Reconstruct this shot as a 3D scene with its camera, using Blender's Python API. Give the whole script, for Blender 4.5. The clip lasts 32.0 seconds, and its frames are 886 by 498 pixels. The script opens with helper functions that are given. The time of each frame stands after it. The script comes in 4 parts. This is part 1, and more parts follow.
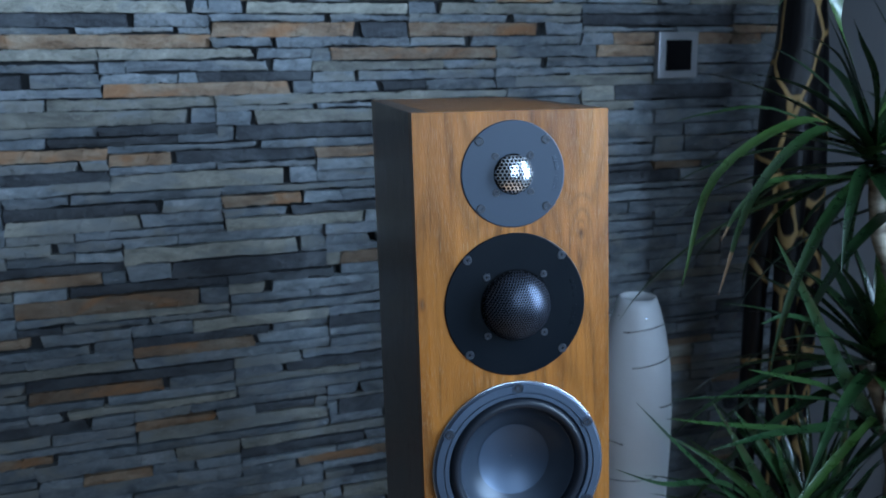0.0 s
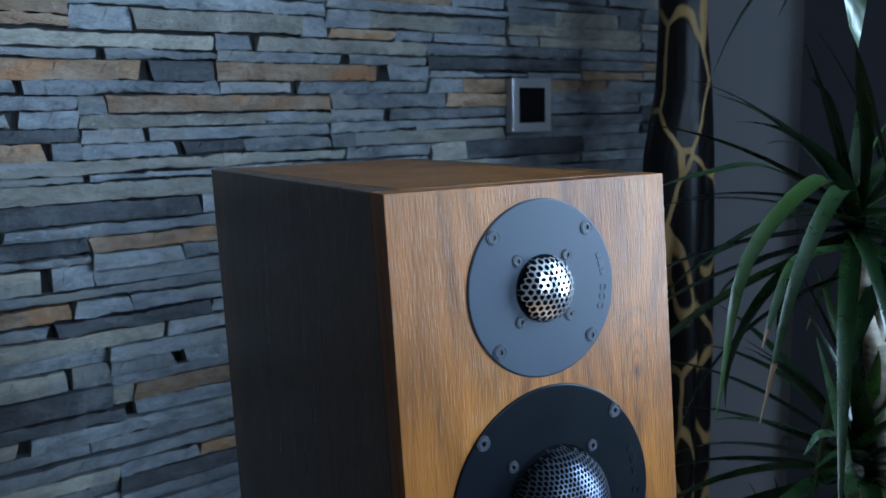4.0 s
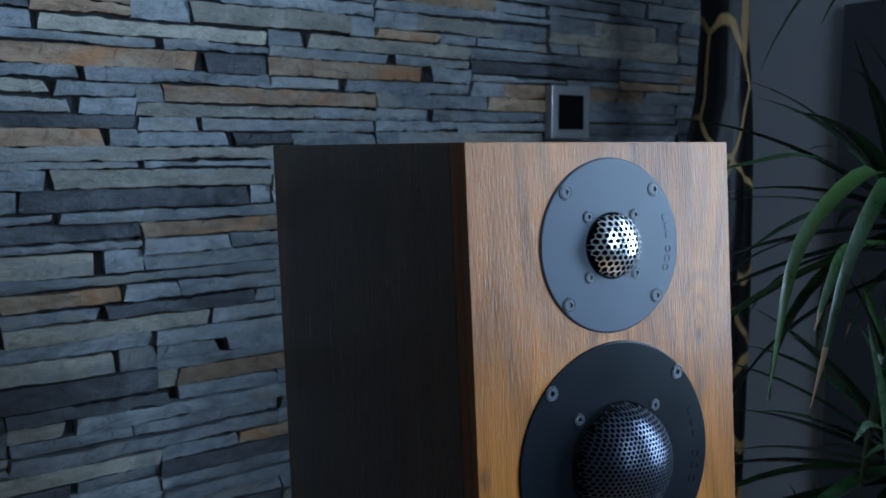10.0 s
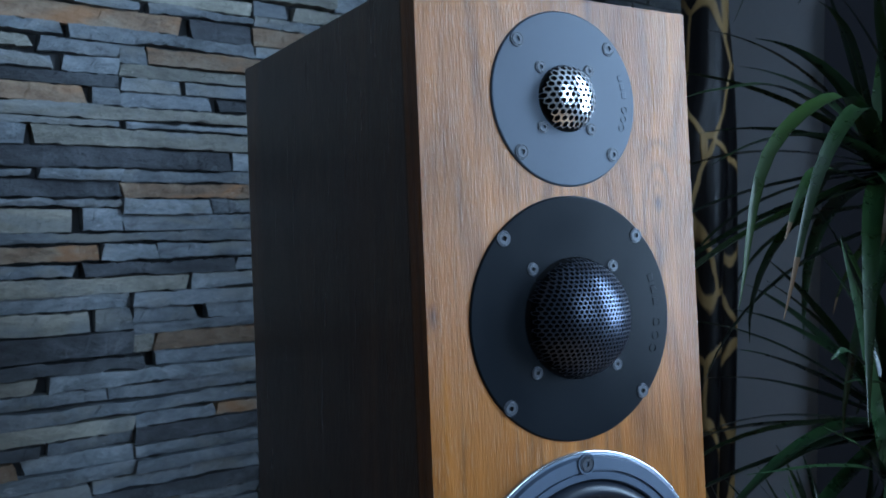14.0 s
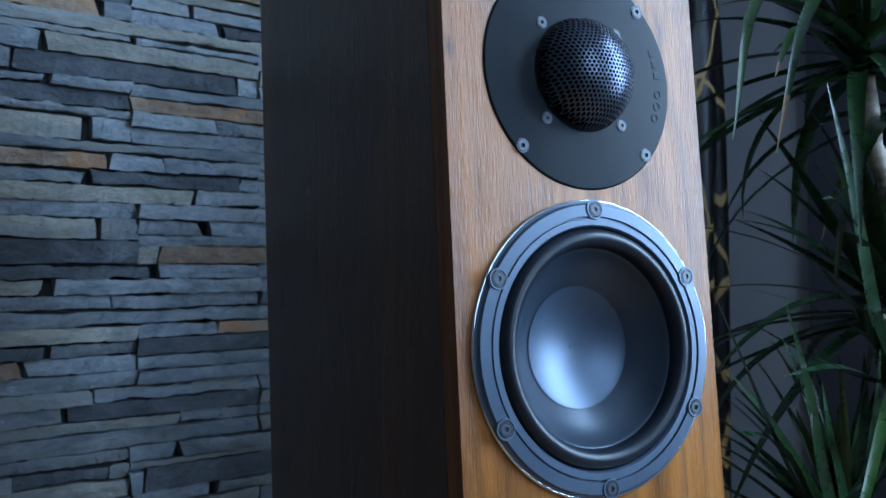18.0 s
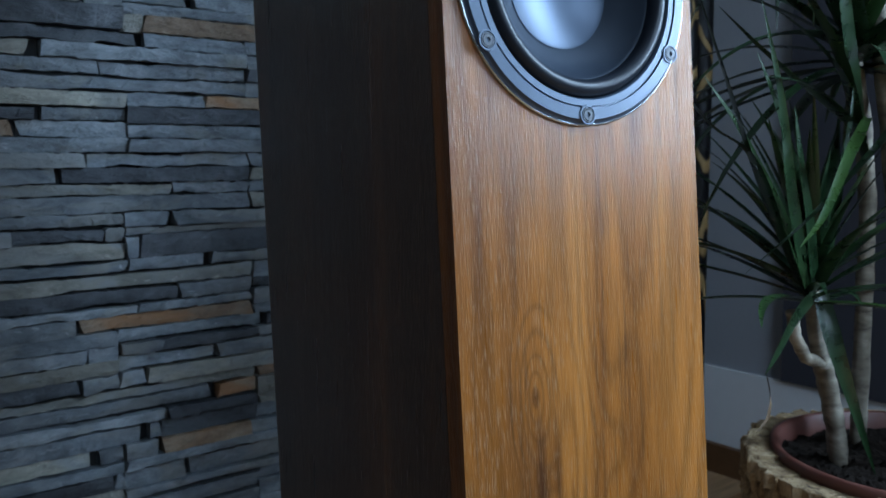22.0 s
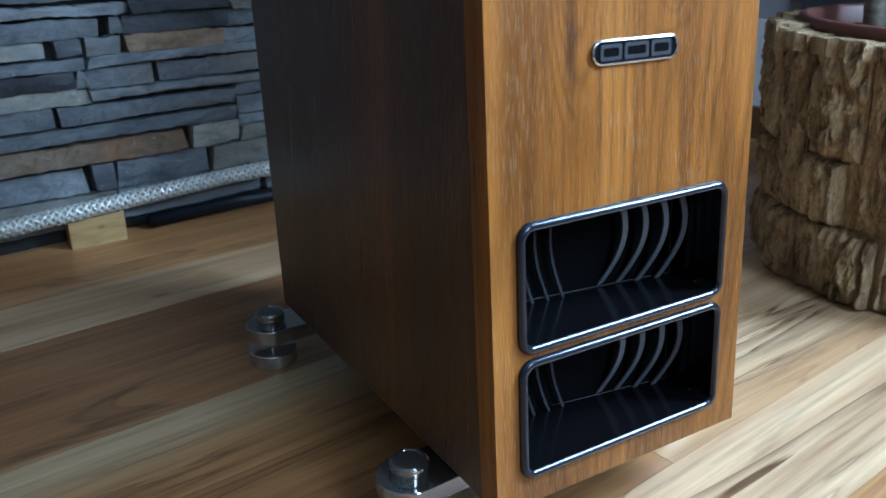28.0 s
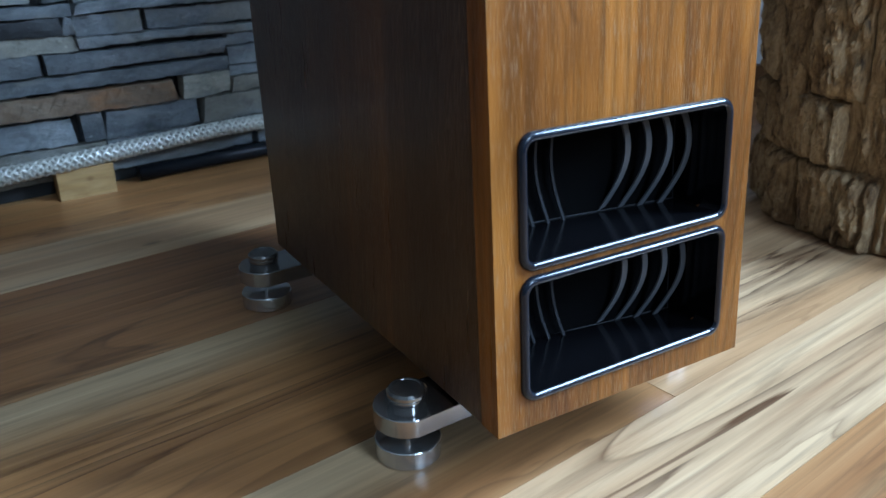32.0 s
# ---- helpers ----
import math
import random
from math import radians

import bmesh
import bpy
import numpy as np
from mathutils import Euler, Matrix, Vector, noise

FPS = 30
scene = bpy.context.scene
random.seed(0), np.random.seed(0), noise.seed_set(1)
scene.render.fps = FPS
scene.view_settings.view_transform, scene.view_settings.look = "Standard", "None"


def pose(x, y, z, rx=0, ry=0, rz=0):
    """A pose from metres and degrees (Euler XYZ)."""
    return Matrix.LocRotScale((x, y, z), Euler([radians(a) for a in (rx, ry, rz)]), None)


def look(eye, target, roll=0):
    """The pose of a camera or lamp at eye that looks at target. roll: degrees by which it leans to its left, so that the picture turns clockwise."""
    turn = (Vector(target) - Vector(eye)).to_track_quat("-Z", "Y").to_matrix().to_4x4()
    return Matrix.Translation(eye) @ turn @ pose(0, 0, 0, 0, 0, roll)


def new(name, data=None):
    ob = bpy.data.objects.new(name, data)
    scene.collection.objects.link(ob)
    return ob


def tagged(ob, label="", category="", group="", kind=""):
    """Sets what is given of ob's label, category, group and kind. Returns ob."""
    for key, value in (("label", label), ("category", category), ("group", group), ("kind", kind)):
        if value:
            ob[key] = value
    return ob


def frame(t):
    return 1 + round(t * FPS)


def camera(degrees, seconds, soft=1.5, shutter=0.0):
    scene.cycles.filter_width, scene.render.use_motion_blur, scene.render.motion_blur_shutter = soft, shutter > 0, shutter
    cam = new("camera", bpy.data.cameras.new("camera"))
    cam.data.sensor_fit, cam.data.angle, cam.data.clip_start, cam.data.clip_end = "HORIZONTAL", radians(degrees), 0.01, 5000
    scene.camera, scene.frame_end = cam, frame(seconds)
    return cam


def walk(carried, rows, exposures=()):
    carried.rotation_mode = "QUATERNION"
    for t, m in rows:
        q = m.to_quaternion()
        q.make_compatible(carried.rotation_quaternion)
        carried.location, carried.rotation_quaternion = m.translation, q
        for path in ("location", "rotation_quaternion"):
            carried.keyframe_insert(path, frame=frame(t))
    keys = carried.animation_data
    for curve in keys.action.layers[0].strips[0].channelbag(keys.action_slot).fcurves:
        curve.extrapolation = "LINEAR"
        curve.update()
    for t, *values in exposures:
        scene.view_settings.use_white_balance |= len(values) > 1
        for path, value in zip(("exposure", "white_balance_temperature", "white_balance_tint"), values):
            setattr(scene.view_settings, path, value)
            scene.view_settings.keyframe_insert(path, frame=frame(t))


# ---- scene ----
cam = camera(56.1, 32.0)
cam.data.dof.use_dof, cam.data.dof.focus_distance, cam.data.dof.aperture_fstop = True, 0.58, 12.0
EXPOSURES = [
    (0.0, -0.60, 6400, 10), (4.0, -0.60, 6500, 10), (9.0, -0.90, 6550, 10), (13.0, -0.88, 6450, 10), (16.0, -0.45, 6250, 10), (19.0, -0.42, 6100, 10),
    (21.0, -0.30, 6500, 10), (24.0, -0.28, 7050, 10), (26.0, 0.30, 6450, 10), (28.5, 0.56, 6600, 10), (32.0, 0.43, 6600, 10),
]
PATH = [
    (0, (-0.303, -0.653, 1.097), (0.312, 1.201, 0.667), -0.9),
    (0.5, (-0.34, -0.601, 1.102), (0.39, 1.209, 0.665), -1.1),
    (1, (-0.364, -0.543, 1.106), (0.451, 1.232, 0.674), -1.3),
    (1.5, (-0.348, -0.478, 1.117), (0.523, 1.28, 0.724), -1.6),
    (2, (-0.338, -0.422, 1.118), (0.616, 1.296, 0.747), -1.6),
    (2.5, (-0.323, -0.387, 1.118), (0.658, 1.316, 0.746), -1.8),
    (3, (-0.304, -0.342, 1.107), (0.733, 1.327, 0.736), -1.6),
    (3.5, (-0.301, -0.303, 1.1), (0.818, 1.313, 0.73), -1.6),
    (4, (-0.316, -0.261, 1.092), (0.881, 1.311, 0.783), -1.6),
    (4.5, (-0.319, -0.25, 1.089), (0.92, 1.301, 0.842), -1.7),
    (6.5, (-0.334, -0.238, 1.084), (0.977, 1.255, 0.852), -1.3),
    (7, (-0.331, -0.24, 1.077), (0.961, 1.268, 0.841), -1.3),
    (7.5, (-0.333, -0.236, 1.072), (0.954, 1.275, 0.826), -1.1),
    (8, (-0.339, -0.238, 1.067), (0.942, 1.278, 0.815), -1.0),
    (8.5, (-0.33, -0.248, 1.067), (0.933, 1.282, 0.818), -0.9),
    (9, (-0.331, -0.257, 1.064), (0.905, 1.296, 0.82), -0.7),
    (9.5, (-0.345, -0.26, 1.057), (0.861, 1.318, 0.814), -0.5),
    (10, (-0.353, -0.257, 1.052), (0.817, 1.347, 0.812), -0.3),
    (10.5, (-0.348, -0.256, 1.045), (0.802, 1.362, 0.805), -0.2),
    (11, (-0.343, -0.254, 1.032), (0.821, 1.355, 0.788), -0.3),
    (11.5, (-0.342, -0.258, 1.024), (0.835, 1.341, 0.779), -0.2),
    (12, (-0.338, -0.273, 1.017), (0.842, 1.328, 0.811), -0.3),
    (12.5, (-0.343, -0.281, 1.001), (0.824, 1.335, 0.838), -0.4),
    (13, (-0.34, -0.284, 0.976), (0.814, 1.344, 0.845), -0.3),
    (13.5, (-0.333, -0.283, 0.953), (0.825, 1.343, 0.839), -0.3),
    (15.5, (-0.332, -0.265, 0.856), (0.877, 1.328, 0.831), -0.2),
    (16, (-0.335, -0.27, 0.827), (0.882, 1.317, 0.811), -0.3),
    (16.5, (-0.338, -0.272, 0.803), (0.879, 1.315, 0.8), -0.1),
    (17, (-0.347, -0.28, 0.78), (0.859, 1.316, 0.792), -0.2),
    (17.5, (-0.352, -0.29, 0.775), (0.852, 1.307, 0.8), -0.4),
    (18, (-0.361, -0.29, 0.752), (0.834, 1.314, 0.799), -0.3),
    (18.5, (-0.361, -0.294, 0.732), (0.819, 1.321, 0.757), -0.3),
    (19, (-0.363, -0.292, 0.705), (0.82, 1.32, 0.687), -0.2),
    (19.5, (-0.356, -0.293, 0.686), (0.856, 1.297, 0.627), -0.3),
    (20, (-0.364, -0.288, 0.67), (0.859, 1.292, 0.579), -0.3),
    (20.5, (-0.368, -0.289, 0.652), (0.857, 1.288, 0.533), -0.4),
    (21, (-0.375, -0.292, 0.635), (0.848, 1.283, 0.488), -0.4),
    (21.5, (-0.379, -0.301, 0.618), (0.836, 1.277, 0.442), -0.4),
    (22, (-0.377, -0.312, 0.597), (0.835, 1.266, 0.387), -0.5),
    (22.5, (-0.368, -0.311, 0.562), (0.850, 1.258, 0.337), -0.30),
    (23, (-0.368, -0.307, 0.534), (0.869, 1.244, 0.273), -0.31),
    (23.5, (-0.359, -0.306, 0.520), (0.889, 1.232, 0.245), -0.27),
    (24, (-0.357, -0.304, 0.504), (0.911, 1.209, 0.182), -0.34),
    (24.5, (-0.351, -0.301, 0.493), (0.916, 1.189, 0.073), -0.49),
    (25, (-0.355, -0.293, 0.477), (0.905, 1.181, -0.012), -0.53),
    (25.5, (-0.362, -0.285, 0.464), (0.870, 1.193, -0.079), -0.72),
    (26, (-0.359, -0.280, 0.449), (0.842, 1.194, -0.172), -0.90),
    (26.5, (-0.359, -0.279, 0.435), (0.822, 1.183, -0.249), -0.82),
    (28.5, (-0.356, -0.267, 0.348), (0.786, 1.195, -0.399), -0.3),
    (29, (-0.358, -0.271, 0.339), (0.772, 1.194, -0.421), -0.3),
    (29.5, (-0.357, -0.273, 0.33), (0.779, 1.185, -0.433), -0.2),
    (30, (-0.354, -0.272, 0.324), (0.798, 1.175, -0.436), -0.2),
    (30.5, (-0.356, -0.267, 0.32), (0.801, 1.174, -0.445), -0.2),
    (31, (-0.358, -0.267, 0.319), (0.796, 1.174, -0.451), -0.2),
    (31.5, (-0.359, -0.267, 0.323), (0.795, 1.169, -0.454), -0.3),
    (32, (-0.359, -0.267, 0.328), (0.796, 1.166, -0.455), -0.4),
]
walk(cam, [(t, look(eye, target, roll)) for t, eye, target, roll in PATH], EXPOSURES)

# ---- light ----
world = bpy.data.worlds.new("world")
scene.world = world
world.use_nodes = True
wn, wl = world.node_tree.nodes, world.node_tree.links
sky = wn.new("ShaderNodeTexSky")
sky.sky_type, sky.sun_disc, sky.sun_elevation, sky.sun_rotation = "NISHITA", False, radians(35), radians(200)
wl.new(sky.outputs[0], wn["Background"].inputs[0])
wn["Background"].inputs[1].default_value = 0.1


def window_light(name, m, w, h, watts, colour):
    lamp = bpy.data.lights.new(name, "AREA")
    lamp.shape, lamp.size, lamp.size_y, lamp.energy, lamp.color = "RECTANGLE", w, h, watts, colour
    ob = new(name, lamp)
    ob.matrix_world = m
    return ob


SKYBLUE = (0.54, 0.82, 1.18)
window_light("daylight_side_window", look((1.165, -0.85, 1.46), (0.0, -0.85, 1.46)), 0.79, 1.47, 202, SKYBLUE)
window_light("daylight_back_window", look((0.10, -1.98, 1.71), (0.10, 0, 1.71)), 0.78, 1.38, 43, SKYBLUE)


# ---- materials ----
class Nodes:
    """Short names for building a node material."""

    def __init__(self, name):
        self.m = bpy.data.materials.new(name)
        self.m.use_nodes = True
        self.t = self.m.node_tree
        self.b = self.t.nodes["Principled BSDF"]

    def n(self, kind, **sets):
        node = self.t.nodes.new(kind)
        for key, value in sets.items():
            node.inputs[key.replace("_", " ")].default_value = value
        return node

    def link(self, a, b):
        self.t.links.new(a, b)

    def coords(self, scale=(1, 1, 1), turn=(0, 0, 0), by_object=False):
        tc = self.t.nodes.new("ShaderNodeTexCoord")
        mp = self.t.nodes.new("ShaderNodeMapping")
        mp.inputs["Scale"].default_value, mp.inputs["Rotation"].default_value = scale, turn
        out = tc.outputs["Object"]
        if by_object:
            info, add, mul = self.t.nodes.new("ShaderNodeObjectInfo"), self.t.nodes.new("ShaderNodeVectorMath"), self.t.nodes.new("ShaderNodeMath")
            mul.operation, mul.inputs[1].default_value = "MULTIPLY", 37.0
            self.link(info.outputs["Random"], mul.inputs[0])
            self.link(out, add.inputs[0])
            self.link(mul.outputs[0], add.inputs[1])
            out = add.outputs[0]
        self.link(out, mp.inputs[0])
        return mp.outputs[0]

    def noise(self, vec, scale, detail=4.0, rough=0.55, distort=0.0):
        node = self.n("ShaderNodeTexNoise", Scale=scale, Detail=detail, Roughness=rough, Distortion=distort)
        self.link(vec, node.inputs["Vector"])
        return node.outputs[0]

    def ramp(self, fac, *stops):
        node = self.t.nodes.new("ShaderNodeValToRGB")
        el = node.color_ramp.elements
        while len(el) < len(stops):
            el.new(0.5)
        for e, (at, c) in zip(el, stops):
            e.position, e.color = at, (*c, 1) if len(c) == 3 else c
        self.link(fac, node.inputs[0])
        return node.outputs[0]

    def mix(self, fac, a, b, kind="MIX"):
        node = self.t.nodes.new("ShaderNodeMix")
        node.data_type, node.blend_type = "RGBA", kind
        for sock, v in ((node.inputs[0], fac), (node.inputs[6], a), (node.inputs[7], b)):
            if isinstance(v, (int, float)):
                sock.default_value = v
            elif isinstance(v, tuple):
                sock.default_value = (*v, 1)
            else:
                self.link(v, sock)
        return node.outputs[2]

    def bump(self, height, strength=0.3, distance=0.002, under=None):
        node = self.n("ShaderNodeBump", Strength=strength, Distance=distance)
        self.link(height, node.inputs["Height"])
        if under is not None:
            self.link(under, node.inputs["Normal"])
        return node.outputs[0]

    def done(self, colour=None, rough=None, metal=None, normal=None, **more):
        for key, v in (("Base Color", colour), ("Roughness", rough), ("Metallic", metal), ("Normal", normal)):
            if v is None:
                continue
            if isinstance(v, tuple):
                self.b.inputs[key].default_value = (*v, 1)
            elif isinstance(v, (int, float)):
                self.b.inputs[key].default_value = v
            else:
                self.link(v, self.b.inputs[key])
        for key, v in more.items():
            self.b.inputs[key.replace("_", " ")].default_value = v
        return self.m


def grey(v):
    return (v, v, v)


def plain(name, colour, rough, metal=0.0, speck=0.12, scale=60.0, relief=0.0):
    """A painted, moulded or metal surface with faint uneven tone, gloss and relief."""
    k = Nodes(name)
    v = k.coords()
    a, b = k.noise(v, scale, 5), k.noise(v, scale * 0.07, 3)
    low = tuple(c * (1 - speck) for c in colour)
    high = tuple(min(1, c * (1 + speck)) for c in colour)
    col = k.mix(0.5, k.ramp(a, (0.3, low), (0.7, high)), k.ramp(b, (0.3, low), (0.7, high)))
    r = k.ramp(b, (0.25, grey(max(0.02, rough * 0.85))), (0.75, grey(min(1, rough * 1.15))))
    return k.done(col, r, metal, k.bump(a, relief, 0.001) if relief else None)


def spot(k, x, z, sx, sz):
    """Distance from a place on the front, in units of sx and sz."""
    tc, mp, ln = k.t.nodes.new("ShaderNodeTexCoord"), k.t.nodes.new("ShaderNodeMapping"), k.t.nodes.new("ShaderNodeVectorMath")
    mp.inputs["Scale"].default_value, mp.inputs["Location"].default_value = (1 / sx, 0.0, 1 / sz), (-x / sx, 0.0, -z / sz)
    ln.operation = "LENGTH"
    k.link(tc.outputs["Object"], mp.inputs[0])
    k.link(mp.outputs[0], ln.inputs[0])
    return ln.outputs["Value"]


def maths(k, kind, a, b=0.0):
    node = k.t.nodes.new("ShaderNodeMath")
    node.operation = kind
    for sock, v in ((node.inputs[0], a), (node.inputs[1], b)):
        if isinstance(v, (int, float)):
            sock.default_value = v
        else:
            k.link(v, sock)
    return node.outputs[0]


def walnut(name, side_shade=0.0):
    """Oiled walnut veneer: soft cathedral figure, two knots, fine dark grain and short pale pores."""
    k = Nodes(name)
    field = k.noise(k.coords((1, 1, 0.13)), 8, 1.5, 0.5, 0.35)
    for x, z, sx, sz, amount in ((-0.045, -0.717, 0.024, 0.075, 0.20), (-0.045, -0.600, 0.020, 0.060, 0.20), (0.0676, -0.120, 0.014, 0.05, 0.12), (0.029, -0.729, 0.018, 0.030, 0.12), (0.012, -0.640, 0.050, 0.085, 0.10)):
        near = k.ramp(spot(k, x, z, sx, sz), (0.0, grey(1)), (0.45, grey(0.45)), (1.0, grey(0)))
        field = maths(k, "ADD", field, maths(k, "MULTIPLY", near, amount))
    rings = maths(k, "SINE", maths(k, "MULTIPLY", field, 150.0))
    grain = k.noise(k.coords((1, 1, 0.045)), 240, 5, 0.62, 0.3)
    wide = k.noise(k.coords((1, 1, 0.09)), 20, 4, 0.6, 0.8)
    base = k.ramp(wide, (0.30, (0.104, 0.033, 0.0066)), (0.45, (0.171, 0.058, 0.0102)), (0.58, (0.228, 0.081, 0.0150)), (0.75, (0.275, 0.106, 0.0235)))
    col = k.mix(0.75, base, k.ramp(grain, (0.30, grey(0.40)), (0.46, grey(0.90)), (0.7, grey(1.12))), "MULTIPLY")
    col = k.mix(0.8, col, k.ramp(maths(k, "ADD", maths(k, "MULTIPLY", rings, 0.5), 0.5), (0.0, grey(0.71)), (0.30, grey(0.95)), (1.0, grey(1.07))), "MULTIPLY")
    # shade of the side panels painted in, along with their real brown streaks
    if side_shade:
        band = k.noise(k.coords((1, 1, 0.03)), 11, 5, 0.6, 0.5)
        col = k.mix(k.ramp(band, (0.36, grey(0.55)), (0.46, grey(side_shade)), (0.62, grey(side_shade)), (0.70, grey(0.62))), col, (0.027, 0.0120, 0.0055))
    wob = k.noise(k.coords((1, 1, 0.2)), 45, 4, 0.65, 0.6)
    for x, z, sx, sz, dark in ((-0.0448, -0.717, 0.0060, 0.013, 0.97), (-0.0430, -0.750, 0.0060, 0.045, 0.85), (-0.0448, -0.600, 0.0055, 0.010, 0.95), (-0.0425, -0.655, 0.0055, 0.062, 0.85), (-0.0300, -0.655, 0.0050, 0.050, 0.70), (-0.0190, -0.690, 0.0040, 0.040, 0.50), (-0.0500, -0.660, 0.024, 0.09, 0.35), (0.0676, -0.120, 0.0055, 0.009, 0.92), (0.0676, -0.145, 0.006, 0.030, 0.5), (-0.0919, -0.180, 0.004, 0.009, 0.85), (-0.050, -0.4600, 0.012, 0.06, 0.35), (0.005, -0.88, 0.015, 0.09, 0.3), (0.029, -0.728, 0.005, 0.012, 0.45), (0.062, -0.800, 0.004, 0.03, 0.5)):
        shape = maths(k, "ADD", spot(k, x, z, sx, sz), maths(k, "MULTIPLY", maths(k, "SUBTRACT", wob, 0.5), 1.5))
        col = k.mix(k.ramp(shape, (0.15, grey(dark)), (0.95, grey(0))), col, (0.0372, 0.01178, 0.00372))
    pores = k.noise(k.coords((1, 1, 0.05)), 1500, 2, 0.5, 0.1)
    patch = k.noise(k.coords((1, 1, 0.3)), 18, 3)
    fleck = k.ramp(pores, (0.555, grey(0)), (0.64, grey(1)))
    spread = k.ramp(patch, (0.36, grey(0.08)), (0.62, grey(0.36)))
    col = k.mix(k.mix(1.0, fleck, spread, "MULTIPLY"), col, (0.2852, 0.186, 0.1116))
    rough = k.ramp(grain, (0.3, grey(0.36)), (0.7, grey(0.26)))
    return k.done(col, rough, 0, k.bump(pores, 0.55, 0.0006, k.bump(grain, 0.12, 0.0008)), Specular_IOR_Level=0.5 if side_shade else 0.20)


def stone(name, low, mid, high, island=False, tint=None):
    """Split slate: cloudy tone, dark and pale blotches, a stain now and then, a riven face."""
    k = Nodes(name)
    v = k.coords((0.8, 1, 1.7), by_object=not island)
    if island:
        rnd = k.t.nodes.new("ShaderNodeNewGeometry").outputs["Random Per Island"]
    else:
        rnd = k.t.nodes.new("ShaderNodeObjectInfo").outputs["Random"]
    big, fine, mid_n = k.noise(v, 15, 5, 0.62, 0.8), k.noise(v, 190, 6, 0.72), k.noise(v, 48, 6, 0.72, 0.5)
    col = k.ramp(big, (0.30, low), (0.5, mid), (0.70, high))
    col = k.mix(0.75, col, k.ramp(mid_n, (0.34, grey(0.66)), (0.47, grey(0.95)), (0.66, grey(1.14))), "MULTIPLY")
    col = k.mix(0.6, col, k.ramp(fine, (0.3, grey(0.70)), (0.7, grey(1.2))), "MULTIPLY")
    col = k.mix(1.0, col, k.ramp(rnd, (0.0, grey(0.66)), (0.5, grey(0.96)), (1.0, (1.26, 1.25, 1.22))), "MULTIPLY")
    blot = k.noise(v, 20, 4, 0.62, 1.2)
    col = k.mix(k.ramp(blot, (0.58, grey(0)), (0.70, grey(0.5))), col, tuple(c * 0.5 for c in low))
    chip = k.noise(v, 75, 5, 0.7, 0.6)
    col = k.mix(k.ramp(chip, (0.63, grey(0)), (0.70, grey(0.6))), col, tuple(min(0.6, c * 1.35 + 0.03) for c in high))
    if tint:
        st = k.noise(v, 10, 3, 0.5, 1.0)
        col = k.mix(k.ramp(st, (0.52, grey(0)), (0.66, grey(0.75))), col, tint)
    relief = k.bump(fine, 0.6, 0.0016, k.bump(mid_n, 0.7, 0.005, k.bump(big, 0.5, 0.008)))
    return k.done(col, k.ramp(fine, (0.3, grey(0.58)), (0.7, grey(0.85))), 0, relief)


def brushed(name, colour, rough):
    """Turned metal with faint uneven polish."""
    k = Nodes(name)
    a, b = k.noise(k.coords((1, 1, 3)), 260, 3), k.noise(k.coords(), 25, 3)
    return k.done(k.ramp(b, (0.3, tuple(c * 0.9 for c in colour)), (0.7, colour)), k.ramp(a, (0.3, grey(rough * 0.92)), (0.7, grey(rough * 1.08))), 0.9)


WALNUT = walnut("walnut_veneer")
# darker copy for the side panels, with their shade in the colour
WALNUT_SHADED = walnut("walnut_shaded_side_veneer", 0.88)
SLATES = {
    "grey": ((0.0651, 0.07626, 0.0868), (0.1333, 0.1519, 0.1686), (0.2139, 0.2294, 0.2418), (0.155, 0.1519, 0.1364)),
    "sand": ((0.124, 0.1209, 0.1054), (0.1984, 0.1922, 0.1643), (0.2666, 0.2542, 0.2201), (0.1488, 0.1612, 0.1674)),
    "rust": ((0.1364, 0.0775, 0.0434), (0.2108, 0.1395, 0.0899), (0.2666, 0.2108, 0.155), (0.2356, 0.1023, 0.0372)),
    "dark": ((0.01364, 0.01612, 0.02046), (0.0341, 0.03844, 0.04588), (0.0744, 0.08184, 0.09176), (0.0527, 0.0589, 0.0651)),
}
STONE = {c: stone("slate_" + c, *v[:3], tint=v[3]) for c, v in SLATES.items()}
STONE_REST = {c: stone("slate_joined_" + c, *v[:3], island=True, tint=v[3]) for c, v in SLATES.items()}
MORTAR = plain("dark_mortar", (0.0186, 0.01984, 0.0217), 0.9, relief=0.5)
# near-black colour for the walls out of view, to cut bounced light
DIM_WALL = plain("dark_unseen_wall_paint", (0.0279, 0.02604, 0.02356), 0.85, speck=0.04, scale=90)
PLASTER = plain("white_plaster", (0.30, 0.308, 0.330), 0.85, speck=0.04, scale=120, relief=0.25)
GREY_PAINT = plain("grey_board_paint", (0.043, 0.044, 0.056), 0.6, speck=0.05, scale=90, relief=0.1)
CEILING_PAINT = plain("ceiling_paint", (0.22, 0.22, 0.217), 0.9, speck=0.03)
PLATE_TW = plain("blue_grey_anodised_plate", (0.0186, 0.02728, 0.04092), 0.46, 0.1, speck=0.05, scale=400)
PLATE_MID = plain("black_anodised_plate", (0.0034, 0.0048, 0.0066), 0.31, 0.0, speck=0.06, scale=400)
FRAME_WO = plain("blue_grey_cast_frame", (0.03844, 0.05456, 0.0806), 0.40, 0.4, speck=0.06, scale=300)
RUBBER = plain("black_rubber", (0.0085, 0.0105, 0.0145), 0.34, speck=0.1, scale=80)
CONE = plain("dark_graphite_cone", (0.020, 0.027, 0.038), 0.33, 0.2, speck=0.1, scale=40)
